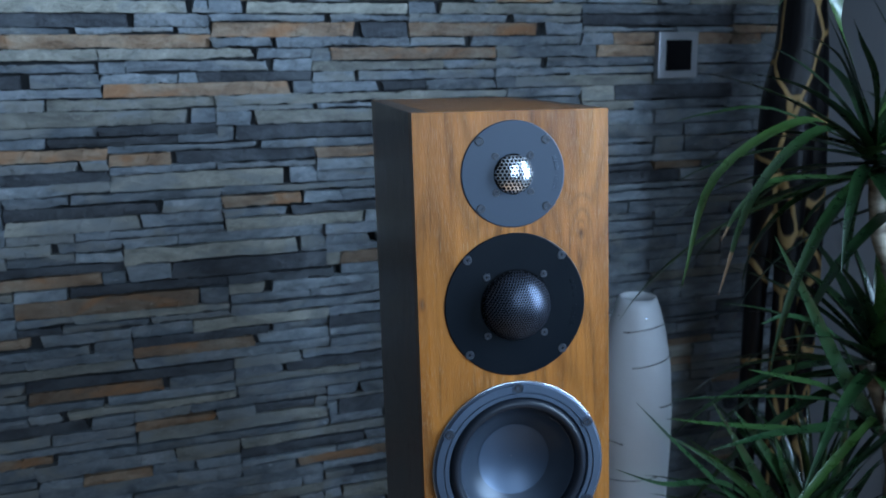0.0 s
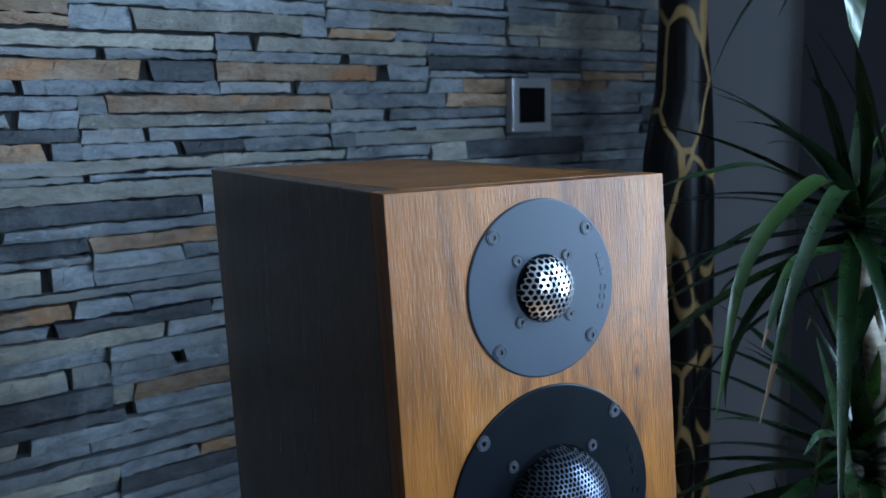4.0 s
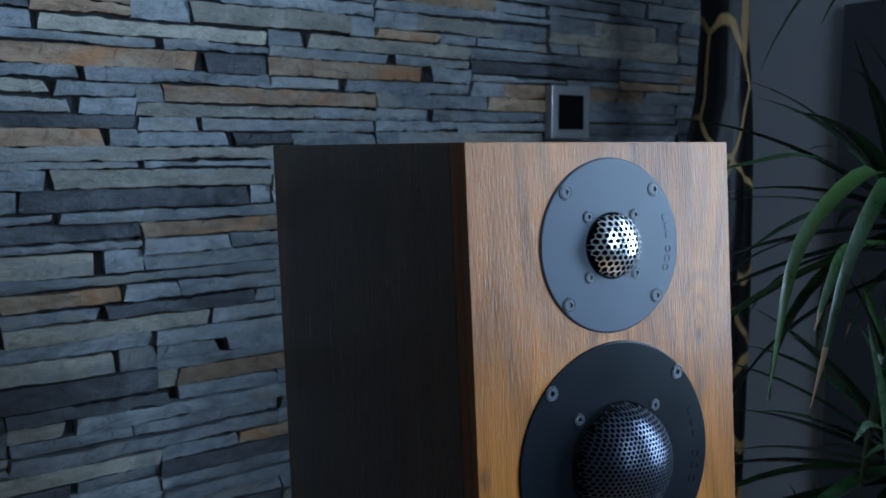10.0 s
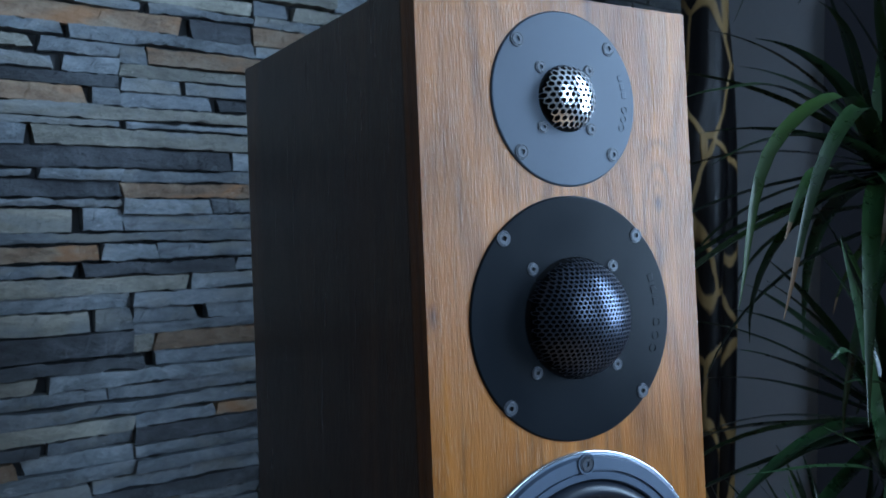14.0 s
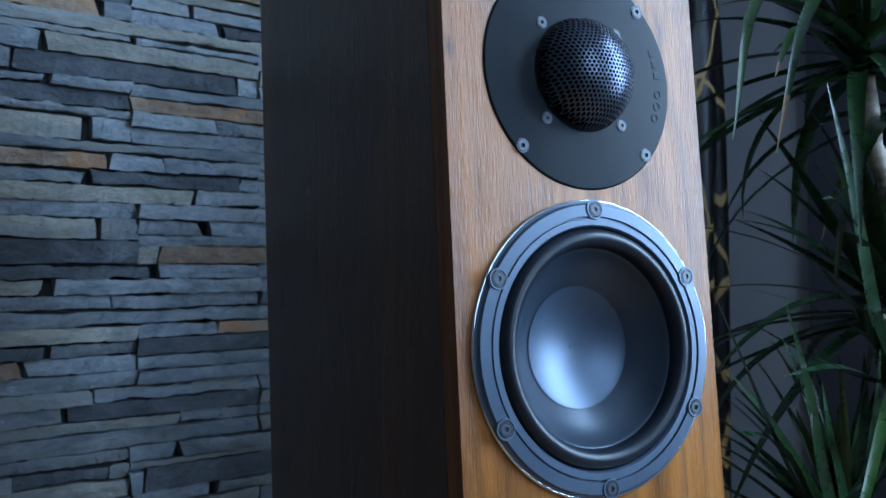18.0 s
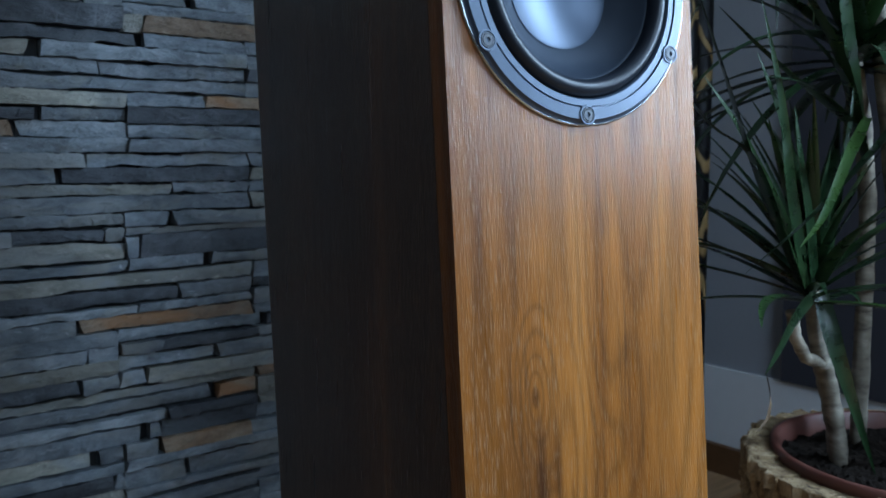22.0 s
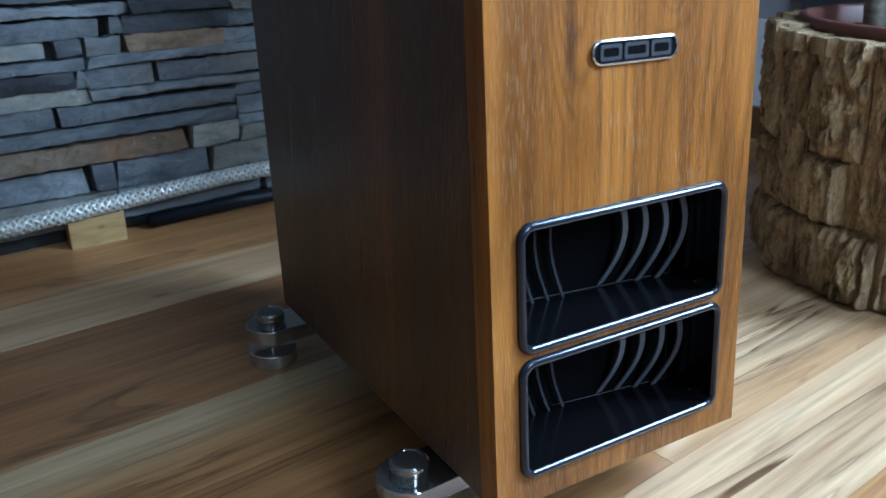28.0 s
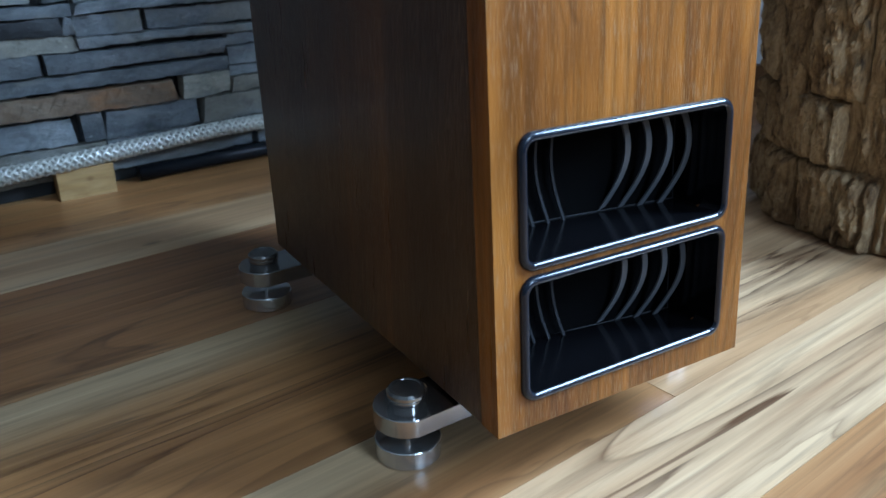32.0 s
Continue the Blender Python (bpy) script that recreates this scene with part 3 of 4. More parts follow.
wo = part("woofer_frame", lathe([(0.0790, 0.010), (0.0878, 0.010), (0.0878, -0.0012), (0.0868, -0.0022), (0.0856, -0.0028), (0.0842, -0.0048), (0.0775, -0.0050), (0.0772, -0.0034), (0.0763, -0.0034), (0.0760, -0.0046), (0.0722, -0.0046), (0.0712, -0.003), (0.0708, 0.002), (0.0790, 0.010)], 120, axis="y"), FRAME_WO, speaker, "blue-grey cast woofer frame", m=at)
part("chrome_edge", lathe([(0.0880, 0.001), (0.0880, -0.0015), (0.0871, -0.0024), (0.0866, -0.0020)], 120, axis="y"), STEEL_MID, wo, "bright chamfered rim", smooth=True)
roll = [(0.0712, 0.0015)] + [(0.0650 + 0.0060 * math.cos(radians(a)), 0.0015 - 0.0085 * math.sin(radians(a))) for a in range(0, 181, 15)] + [(0.0585, 0.0025)]
part("surround", lathe(roll, 96, axis="y"), RUBBER, wo, "black rubber roll surround", smooth=True)
part("cone", lathe([(0.0590, 0.0015), (0.0578, 0.0022), (0.0570, 0.0042), (0.046, 0.0125), (0.0365, 0.0190)], 96, axis="y"), CONE, wo, "glossy dark cone", smooth=True)
part("dust_cap", lathe([(0.0372, 0.0178), (0.0362, 0.0184)] + [(0.0362 * q, 0.0184 + 0.0085 * (1 - q * q)) for q in (0.95, 0.85, 0.7, 0.55, 0.4, 0.25, 0.1, 0.01)], 96, axis="y"), CAP, wo, "satin blue-grey dished cap", smooth=True)
for i in range(6):
    a = radians(30 + 60 * i)
    x, z = 0.0815 * math.cos(a), 0.0815 * math.sin(a)
    part("screw", SCREW_L, None, wo, m=Matrix.Translation((x, -0.0050, z)))
    lug = lathe([(0.0062, -0.0049), (0.0060, -0.0056), (0.0050, -0.0056), (0.0048, -0.0049)], 24, axis="y")
    part("screw_lug", lug, FRAME_WO, wo, m=Matrix.Translation((x, 0, z)))

# port mouths
for p in PORTS:
    x0, x1, z0, z1 = p

    def lp(grow, y, r):
        return [(x, y, z) for x, z in rounded(x0 - grow, x1 + grow, z0 - grow, z1 + grow, r)]

    bez = part("port_bezel", loft([lp(0.0030, 0.0005, 0.0095), lp(0.0030, -0.0012, 0.0095), lp(0.0018, -0.0030, 0.0085), lp(0.0, -0.0034, 0.007), lp(-0.0012, -0.0030, 0.0062), lp(-0.0020, -0.0014, 0.005)]), BEZEL, speaker, "satin black rounded port rim", smooth=True, m=BAF)
    part("port_throat", loft([lp(-0.0019, -0.0014, 0.005), lp(-0.0021, 0.014, 0.005)]), BLACK, bez)
    inx0, inx1, inz0, inz1 = x0 + 0.0022, x1 - 0.0022, z0 + 0.0022, z1 - 0.0022

    DB = 0.062

    def deep(x):
        return min(0.0585, 0.0492 - 0.15 * x) - 0.004 * max(0.0, -x - 0.03) / 0.04

    curve = [inx0 + (inx1 - inx0) * q / 16 for q in range(17)]
    part("port_back", loft([[(x, deep(x), z) for x in curve] + [(x, DB + 0.006, z) for x in curve[::-1]] for z in (inz0, inz1)]), VOID, bez)
    part("port_floor", box(inx0, inx1, 0.0139, DB + 0.006, inz0 - 0.001, inz0 - 0.0001), BLACK, bez)
    part("port_roof", box(inx0, inx1, 0.0139, DB + 0.006, inz1 + 0.0001, inz1 + 0.001), BLACK, bez)
    part("port_cheek", box(inx0 - 0.001, inx0 - 0.0001, 0.0139, DB, inz0, inz1), BLACK, bez)
    part("port_cheek", box(inx1 + 0.0001, inx1 + 0.001, 0.0139, DB, inz0, inz1), BLACK, bez)
    seam = [(x, deep(x) - 0.0005, inz0 + 0.0003) for x in curve] + [(inx1 - 0.0008, deep(inx1) - 0.0005, inz0 + (inz1 - inz0) * q / 6) for q in range(1, 7)]
    part("port_seam", tube(seam, 0.0005, 6), RIB_DARK, bez, "fine moulded seam")
    for x, d, bow in ((0.0585, 0.030, 0.011), (0.0450, 0.034, 0.012), (0.0315, 0.038, 0.012), (0.0180, 0.041, 0.011), (-0.0115, 0.046, -0.010), (-0.0225, 0.047, -0.010), (-0.0335, 0.048, -0.009)):
        # a bowed vane that stands between floor and roof
        bm, ring = bmesh.new(), []
        wd = 0.0010 if x < 0 else 0.0022
        for q in range(13):
            w = q / 12
            z, xx = inz0 - 0.0001 + (inz1 - inz0 + 0.0002) * w, x + bow * math.sin(math.pi * min(1, 0.78 * w + 0.02 * w))
            dd = d + (0.006 - 0.012 * math.sin(math.pi * min(1, 0.8 * w)) if x > 0 else 0.0)
            ring.append([bm.verts.new(c) for c in ((xx - wd, dd + 0.0012, z), (xx - wd, dd, z), (xx + wd, dd, z), (xx + wd, dd + 0.0012, z))])
        for a, b in zip(ring, ring[1:]):
            for q in range(3):
                bm.faces.new((a[q], a[q + 1], b[q + 1], b[q]))
        # left vanes take the darker rib copy, so their dimness is painted in
        part("port_vane", bm, RIB if x > 0 else RIB_DARK, bez)

# badge
bx = part("badge", loft([[(x, 0.0, z) for x, z in rounded(-0.0305, 0.0305, -0.7636, -0.7504, 0.0064)], [(x, -0.0016, z) for x, z in rounded(-0.0305, 0.0305, -0.7636, -0.7504, 0.0064)], [(x, -0.0019, z) for x, z in rounded(-0.0295, 0.0295, -0.7626, -0.7514, 0.0055)], [(x, -0.0013, z) for x, z in rounded(-0.0292, 0.0292, -0.7623, -0.7517, 0.0052)]]), STEEL_MID, speaker, "small chrome-rimmed black maker's badge", m=BAF)
part("badge_face", loft([[(x, -0.0013, z) for x, z in rounded(-0.0293, 0.0293, -0.7624, -0.7516, 0.0053)]], cap_first=True), VOID, bx)
for x0, x1 in ((-0.0250, -0.0105), (-0.0085, 0.0085), (0.0105, 0.0250)):
    lo = [[(x, y, z) for x, z in rounded(x0 + q, x1 - q, -0.7612 + q, -0.7528 - q, 0.0012)] for q, y in ((0, -0.0011), (0, -0.0016), (0.0019, -0.0016), (0.0019, -0.0011))]
    part("badge_mark", loft(lo), RIB_DARK, bx)

# feet on outriggers
for sx in (-1, 1):
    for cy in (0.0765, 0.3275):
        foot = empty("foot", pose(sx * 0.1115, cy, 0))
        foot.parent = speaker
        part("foot_disc", lathe([(0.0005, 0), (0.0202, 0), (0.0212, 0.001), (0.0212, 0.0122), (0.0206, 0.0128), (0.0120, 0.0131), (0.0005, 0.0131)], 64), STEEL, foot, "polished steel floor disc")
        part("spike", lathe([(0.0006, 0.0131), (0.0016, 0.0150), (0.0026, 0.0215), (0.0026, 0.0290)], 20), CHROME, foot)
        ring = [(0.0216 * math.cos(a), 0.0216 * math.sin(a)) for a in [radians(100 + 160 * i / 32) for i in range(33)]]
        outline = [(-sx * x, y) for x, y in ring + [(0.040, -0.0185), (0.040, 0.0185)]]
        arm = loft([[(x * q, y * q, z) for x, y in outline] for q, z in ((0.985, 0.0245), (1, 0.0250), (1, 0.0366), (0.975, 0.0372))], cap_first=True, cap_last=True)
        # arm and knob steels are darkened to paint in the dim room they mirror
        part("outrigger", arm, STEEL_MID, foot, "satin steel outrigger arm")
        part("adjuster_knob", lathe([(0.0118, 0.0371), (0.0118, 0.0400), (0.0110, 0.0404), (0.0110, 0.0411), (0.0128, 0.0414), (0.0128, 0.0436), (0.0124, 0.0440), (0.0128, 0.0444), (0.0128, 0.0466), (0.0112, 0.0482), (0.0092, 0.0485), (0.0088, 0.0480), (0.0005, 0.0480)], 56), STEEL_DARK, foot, "turned steel adjuster")

# ---- log planter ----
def bark_mat():
    k = Nodes("rough_bark")
    crack = k.noise(k.coords((1, 1, 0.26)), 75, 6, 0.68, 0.8)
    big = k.noise(k.coords((1, 1, 0.7)), 14, 4, 0.6, 0.6)
    fine = k.noise(k.coords(), 200, 5, 0.7)
    col = k.ramp(crack, (0.34, (0.058, 0.034, 0.018)), (0.44, (0.280, 0.175, 0.084)), (0.58, (0.46, 0.320, 0.175)), (0.76, (0.60, 0.470, 0.30)))
    col = k.mix(k.ramp(big, (0.52, grey(0)), (0.66, grey(0.45))), col, (0.17, 0.0935, 0.0442))
    col = k.mix(0.6, col, k.ramp(fine, (0.3, grey(0.55)), (0.7, grey(1.2))), "MULTIPLY")
    return k.done(col, 0.88, 0, k.bump(fine, 0.9, 0.003, k.bump(crack, 0.8, 0.010)))


BARK = bark_mat()
TERRACOTTA = plain("red_brown_pot", (0.0975, 0.02925, 0.0195), 0.45, speck=0.15, scale=40, relief=0.05)
SOIL = plain("dark_potting_soil", (0.0075, 0.0050, 0.0036), 0.95, speck=0.4, scale=200, relief=1.0)
LOG_C, LOG_H = (0.590, 0.080), 0.260
planter = empty("log_planter", pose(LOG_C[0], LOG_C[1], 0), label="hollow log planter with thick rough brown bark", category="planter")


def log_radius(z):
    return 0.163 + 0.022 * min(1.0, max(0.0, z) / LOG_H)


def bark_piece(a0, a1, z0, z1, seed):
    """One plate of bark glued to the log: furrows that run up and down, broken edges."""
    r = random.Random(seed)
    nu, nv = max(6, int((a1 - a0) * 150)), max(8, int((z1 - z0) * 330))
    proud, lean, off = r.uniform(0.000, 0.008), r.uniform(-0.004, 0.004), r.uniform(0, 90)
    coarse = r.choice((0.6, 1.0, 1.0, 1.5))
    bm, rows = bmesh.new(), []
    for j in range(nv + 1):
        v = j / nv
        ring = []
        for i in range(nu + 1):
            u = i / nu
            a = a0 + (a1 - a0) * u + 0.010 * noise.noise(Vector((v * 5, u * 3, off)))
            z = z0 + (z1 - z0) * v + 0.004 * noise.noise(Vector((u * 6, v * 3, off + 5)))
            rim = max(0.0, min(1.0, 7 * min(u, 1 - u), 9 * min(v, 1 - v))) ** 0.5
            x, wob = a * 0.18, 0.004 * noise.noise(Vector((a * 20, z * 60, off)))
            furrow = abs(noise.noise(Vector(((x + wob) * 75 / coarse, z * 16, off))))
            d = 0.0075 * coarse * min(1.0, furrow * 3.2) + 0.0040 * noise.noise(Vector((x * 170, z * 75, off))) + 0.0022 * noise.noise(Vector((x * 420, z * 260, off)))
            q = log_radius(z) - 0.006 + proud + lean * (v - 0.5) + (d - 0.004) * rim - 0.009 * (1 - rim)
            ring.append(bm.verts.new((q * math.cos(a), q * math.sin(a), max(0.0, z))))
        rows.append(ring)
    for lo, hi in zip(rows, rows[1:]):
        for i in range(nu):
            bm.faces.new((lo[i], lo[i + 1], hi[i + 1], hi[i]))
    edge = rows[0] + [ring[-1] for ring in rows[1:]] + rows[-1][-2::-1] + [ring[0] for ring in rows[-2:0:-1]]
    back = [bm.verts.new((v.co.x * 0.93, v.co.y * 0.93, v.co.z)) for v in edge]
    for i in range(len(edge)):
        k = (i + 1) % len(edge)
        bm.faces.new((edge[i], back[i], back[k], edge[k]))
    return bm


def rim_chip(a0, a1, seed):
    """A flat chip of bark on the rim, between the pot and the outer bark."""
    r = random.Random(seed)
    top = LOG_H + r.uniform(-0.002, 0.006)
    n = 7
    outer = [(a0 + (a1 - a0) * i / n, log_radius(LOG_H) + r.uniform(-0.006, 0.004)) for i in range(n + 1)]
    inner = [(a1 - (a1 - a0) * i / n, 0.1495 + r.uniform(-0.001, 0.007)) for i in range(n + 1)]
    tilt = r.uniform(-0.06, 0.06)
    loop = [(q * math.cos(a), q * math.sin(a), top + tilt * (q - 0.17) + r.uniform(-0.0012, 0.0012)) for a, q in outer + inner]
    return loft([[(x * 0.995, y * 0.995, LOG_H - 0.016) for x, y, z in loop], [(x, y, z - 0.002) for x, y, z in loop], [(x * 0.997, y * 0.997, z) for x, y, z in loop]], cap_first=True, cap_last=True)


part("log", lathe([(0.150, 0.0), (0.166, 0.20), (0.166, LOG_H - 0.014), (0.150, LOG_H - 0.014), (0.146, 0.12)], 72), BARK, planter, "hollow log wall")
rng = random.Random(31)
a = 0.0
while a < 2 * math.pi - 0.02:
    b = a + rng.choice((0.22, 0.28, 0.34, 0.42))
    b = b if b < 2 * math.pi - 0.16 else 2 * math.pi
    split = rng.choice((0.0, 0.0, 0.145, 0.165))
    tiers = ((0.0, 0.078), (0.080, split), (split + 0.002, LOG_H - 0.006)) if split else ((0.0, 0.078), (0.080, LOG_H - 0.006))
    for z0, z1 in tiers:
        jog = rng.uniform(-0.05, 0.05)
        part("bark_piece", bark_piece(a + jog, b + jog + 0.012, z0, z1, rng.randrange(9999)), BARK, planter)
    part("rim_chip", rim_chip(a + 0.006, b - 0.006, rng.randrange(9999)), BARK, planter)
    a = b
R0 = 0.150
part("inner_pot", lathe([(0.11, 0.05), (R0 - 0.004, 0.24), (R0 + 0.004, 0.262), (R0 + 0.004, 0.270), (R0 - 0.002, 0.2715), (R0 - 0.006, 0.268), (R0 - 0.008, 0.235)], 72), TERRACOTTA, planter, "red-brown plastic pot rim", smooth=True)


def soil_disc():
    bm, r, rings, n = bmesh.new(), random.Random(4), [], 150
    for j in range(1, 36):
        q = (R0 - 0.006) * j / 35
        ring = []
        for i in range(n):
            x, y = q * math.cos(2 * math.pi * i / n), q * math.sin(2 * math.pi * i / n)
            ring.append(bm.verts.new((x, y, 0.249 + 0.008 * noise.noise(Vector((x * 40, y * 40, 3))) + 0.005 * noise.noise(Vector((x * 160, y * 160, 7))) + r.uniform(-0.001, 0.001))))
        rings.append(ring)
    bm.faces.new(rings[0])
    for a, b in zip(rings, rings[1:]):
        for i in range(n):
            bm.faces.new((a[i], a[(i + 1) % n], b[(i + 1) % n], b[i]))
    return bm


SOIL.node_tree.nodes["Principled BSDF"].inputs["Specular IOR Level"].default_value = 0.08
part("soil", soil_disc(), SOIL, planter, "dark crumbly soil")

# ---- floor lamp, switch, statue ----
lamp = empty("floor_lamp", pose(0.454, 0.56, 0), label="slim white spindle-shaped floor lamp with dark wire lines", category="lamp")
shade_prof = [(0.045, 0.02), (0.052, 0.10), (0.060, 0.25), (0.0655, 0.42), (0.0655, 0.50), (0.060, 0.58), (0.050, 0.64), (0.038, 0.685), (0.0315, 0.702)]
part("shade", lathe(shade_prof + [(0.0295, 0.702), (0.036, 0.684), (0.048, 0.638), (0.060, 0.55)], 56), LAMP_WHITE, lamp, "white satin shade", smooth=True)
part("base", lathe([(0.0005, 0), (0.07, 0), (0.07, 0.012), (0.045, 0.022), (0.0005, 0.022)], 48), STEEL, lamp)

switch = empty("wall_switch", pose(0.633, 0.748, 1.110), label="square silver wall frame with a black insert", category="wall switch")
part("frame", box(-0.043, 0.043, -0.012, 0.004, -0.043, 0.043, 0.002), plain("silver_plastic", (0.325, 0.3315, 0.3445), 0.35, 0.5), switch, "silver frame")
part("insert", box(-0.028, 0.028, -0.0135, -0.008, -0.028, 0.028, 0.001), BLACK, switch, "black insert")


def giraffe_mat():
    k = Nodes("black_lacquer_with_gold_net")
    v = k.coords((1, 1, 0.62))
    vor = k.t.nodes.new("ShaderNodeTexVoronoi")
    vor.feature = "DISTANCE_TO_EDGE"
    vor.inputs["Scale"].default_value = 10.0
    vor.inputs["Randomness"].default_value = 0.75
    wob = k.n("ShaderNodeTexNoise", Scale=22.0, Detail=2.0)
    k.link(v, wob.inputs["Vector"])
    k.link(k.mix(0.014, v, wob.outputs[1]), vor.inputs["Vector"])
    gold = k.ramp(vor.outputs["Distance"], (0.020, grey(1)), (0.034, grey(0)))
    col = k.mix(gold, (0.0035, 0.003, 0.0035), (0.24, 0.15, 0.06))
    return k.done(col, k.mix(gold, grey(0.38), grey(0.55)), 0, k.bump(gold, 0.4, 0.002), Specular_IOR_Level=0.2)


def statue_bm():
    """A tall carved figure: slim legs, a short body and a long straight neck."""
    bm = bmesh.new()
    for x0, y0, r0, x1 in ((-0.036, 0.030, 0.019, -0.026), (-0.010, -0.014, 0.020, -0.012), (0.051, 0.004, 0.0225, 0.016)):
        pts = [(x0, y0, 0.03), (x0, y0, 0.35), (x0, y0, 0.70), (0.8 * x0 + 0.2 * x1, 0.8 * y0, 0.82), (0.4 * x0 + 0.6 * x1, 0.5 * y0, 0.93), (x1, 0.2 * y0, 1.03), (0.3 * x1, 0.0, 1.12), (-0.006, 0.0, 1.22), (-0.012, 0.0, 1.80)]
        tube(pts, 0, 20, bm, [r0 * 0.95, r0 * 0.92, r0, r0 * 1.15, 0.031, 0.036, 0.037, 0.034, 0.032])
    tube([(0.0, 0, 0.0), (0.0, 0, 0.012), (0, 0, 0.03), (0, 0, 0.034)], 0, 28, bm, [0.085, 0.088, 0.085, 0.06])
    return bm


statue = part("statue", statue_bm(), giraffe_mat(), m=pose(0.712, 0.500, 0), smooth=True)
union = statue.modifiers.new("one_carved_piece", "REMESH")
union.mode, union.voxel_size, union.use_smooth_shade = "VOXEL", 0.0035, True
tagged(statue, label="tall slim black lacquered statue with a golden net pattern", category="statue")

# ---- grey board and skirting on the side wall ----
slab("wall_panel", WALL_X - 0.012, WALL_X - 0.001, -0.345, 0.467, 0.205, 1.277, GREY_PAINT, label="flat dark grey panel on the white wall", category="panel")
slab("trim", WALL_X - 0.006, WALL_X - 0.0008, -0.38, WALL_Y - 0.03, 0.056, 0.203, plain("white_low_band", (0.72, 0.73, 0.74), 0.5, speck=0.03), label="white band low along the side wall", category="trim")
SKIRT = plain("brown_skirting_wood", (0.13, 0.06175, 0.026), 0.45, speck=0.25, scale=30)
slab("baseboard", WALL_X - 0.016, WALL_X - 0.0005, BACK_Y + 0.01, WALL_Y - 0.03, 0.0, 0.055, SKIRT, label="brown wooden skirting board", category="baseboard")

# ---- wooden block and braided cable by the wall ----
def pine():
    k = Nodes("pale_pine")
    grain, wide = k.noise(k.coords((0.10, 1, 1)), 260, 4), k.noise(k.coords((0.25, 1, 1)), 70, 3, 0.5, 0.8)
    col = k.ramp(wide, (0.3, (0.30, 0.165, 0.055)), (0.5, (0.40, 0.245, 0.100)), (0.72, (0.46, 0.30, 0.14)))
    col = k.mix(0.6, col, k.ramp(grain, (0.3, grey(0.65)), (0.7, grey(1.12))), "MULTIPLY")
    col = k.mix(k.ramp(spot(k, 0.004, 0.022, 0.006, 0.004), (0.2, grey(0.7)), (1.0, grey(0))), col, (0.16, 0.07, 0.022))
    return k.done(col, 0.6, 0, k.bump(grain, 0.15, 0.0006))


PINE = pine()
block = part("wooden_block", box(-0.0325, 0.0325, -0.011, 0.011, 0, 0.0365, 0.001), PINE, m=pose(-0.097, 0.738, 0, 0, 0, -4))
tagged(block, label="small pale wooden block under the braided cable", category="block")


def braid_mat():
    k = Nodes("silver_braid")
    a = k.noise(k.coords(), 300, 3)
    return k.done(k.ramp(a, (0.3, (0.36, 0.36, 0.33)), (0.7, (0.62, 0.62, 0.58))), 0.34, 0.35)


def braid_bm():
    """A round braid: a core and twelve strands that wind both ways round it."""
    way = [(-0.97, 0.722, 0.012), (-0.6, 0.715, 0.014), (-0.30, 0.725, 0.040), (-0.19, 0.728, 0.0430), (-0.10, 0.731, 0.0455), (0.0, 0.735, 0.0485), (0.10, 0.740, 0.0500), (0.22, 0.735, 0.046), (0.34, 0.69, 0.03), (0.40, 0.60, 0.012)]
    pts, n = [], 14
    for i in range(len(way) - 1):
        p = [Vector(way[max(0, min(len(way) - 1, i + q))]) for q in (-1, 0, 1, 2)]
        for s in range(n):
            t = s / n
            pts.append(0.5 * (2 * p[1] + (p[2] - p[0]) * t + (2 * p[0] - 5 * p[1] + 4 * p[2] - p[3]) * t * t + (3 * p[1] - p[0] - 3 * p[2] + p[3]) * t ** 3))
    pts.append(Vector(way[-1]))
    lengths = [0.0]
    for a, b in zip(pts, pts[1:]):
        lengths.append(lengths[-1] + (b - a).length)

    def on(d):
        i = max(0, min(len(pts) - 2, next((k for k, v in enumerate(lengths) if v > d), len(pts) - 1) - 1))
        f = (d - lengths[i]) / max(1e-6, lengths[i + 1] - lengths[i])
        return pts[i].lerp(pts[i + 1], f), (pts[i + 1] - pts[i]).normalized()

    strands = []
    start, stop, pitch = 0.39, 1.42, 0.056
    for turn in (-1, 1):
        for s in range(6):
            line = []
            steps = int((stop - start) / pitch * 14)
            for q in range(steps + 1):
                d = start + (stop - start) * q / steps
                c, way_d = on(d)
                side = way_d.cross(Vector((0, 0, 1))).normalized()
                up = side.cross(way_d)
                a = turn * 2 * math.pi * (d - start) / pitch + s * math.pi / 3
                r = 0.0082 + 0.0008 * math.cos(q * math.pi)
                line.append(c + r * (math.cos(a) * side + math.sin(a) * up))
            strands.append(tube(line, 0.0023, 6, cap=False))
    return tube([p for p in pts[::3]], 0.0068, 10), strands


core, strands = braid_bm()
BRAID = braid_mat()
cable = part("braided_cable", core, BRAID, smooth=True)
for bm in strands:
    part("strand", bm, BRAID, cable, smooth=True)
tagged(cable, label="thick silver braided loudspeaker cable along the slate wall", category="cable")
tagged(part("black_cable", tube([(-0.03, 0.745, 0.010), (0.1, 0.744, 0.011), (0.25, 0.735, 0.010), (0.5, 0.72, 0.010)], 0.0095, 10), RUBBER, smooth=True), label="black round strip along the foot of the wall", category="cable")

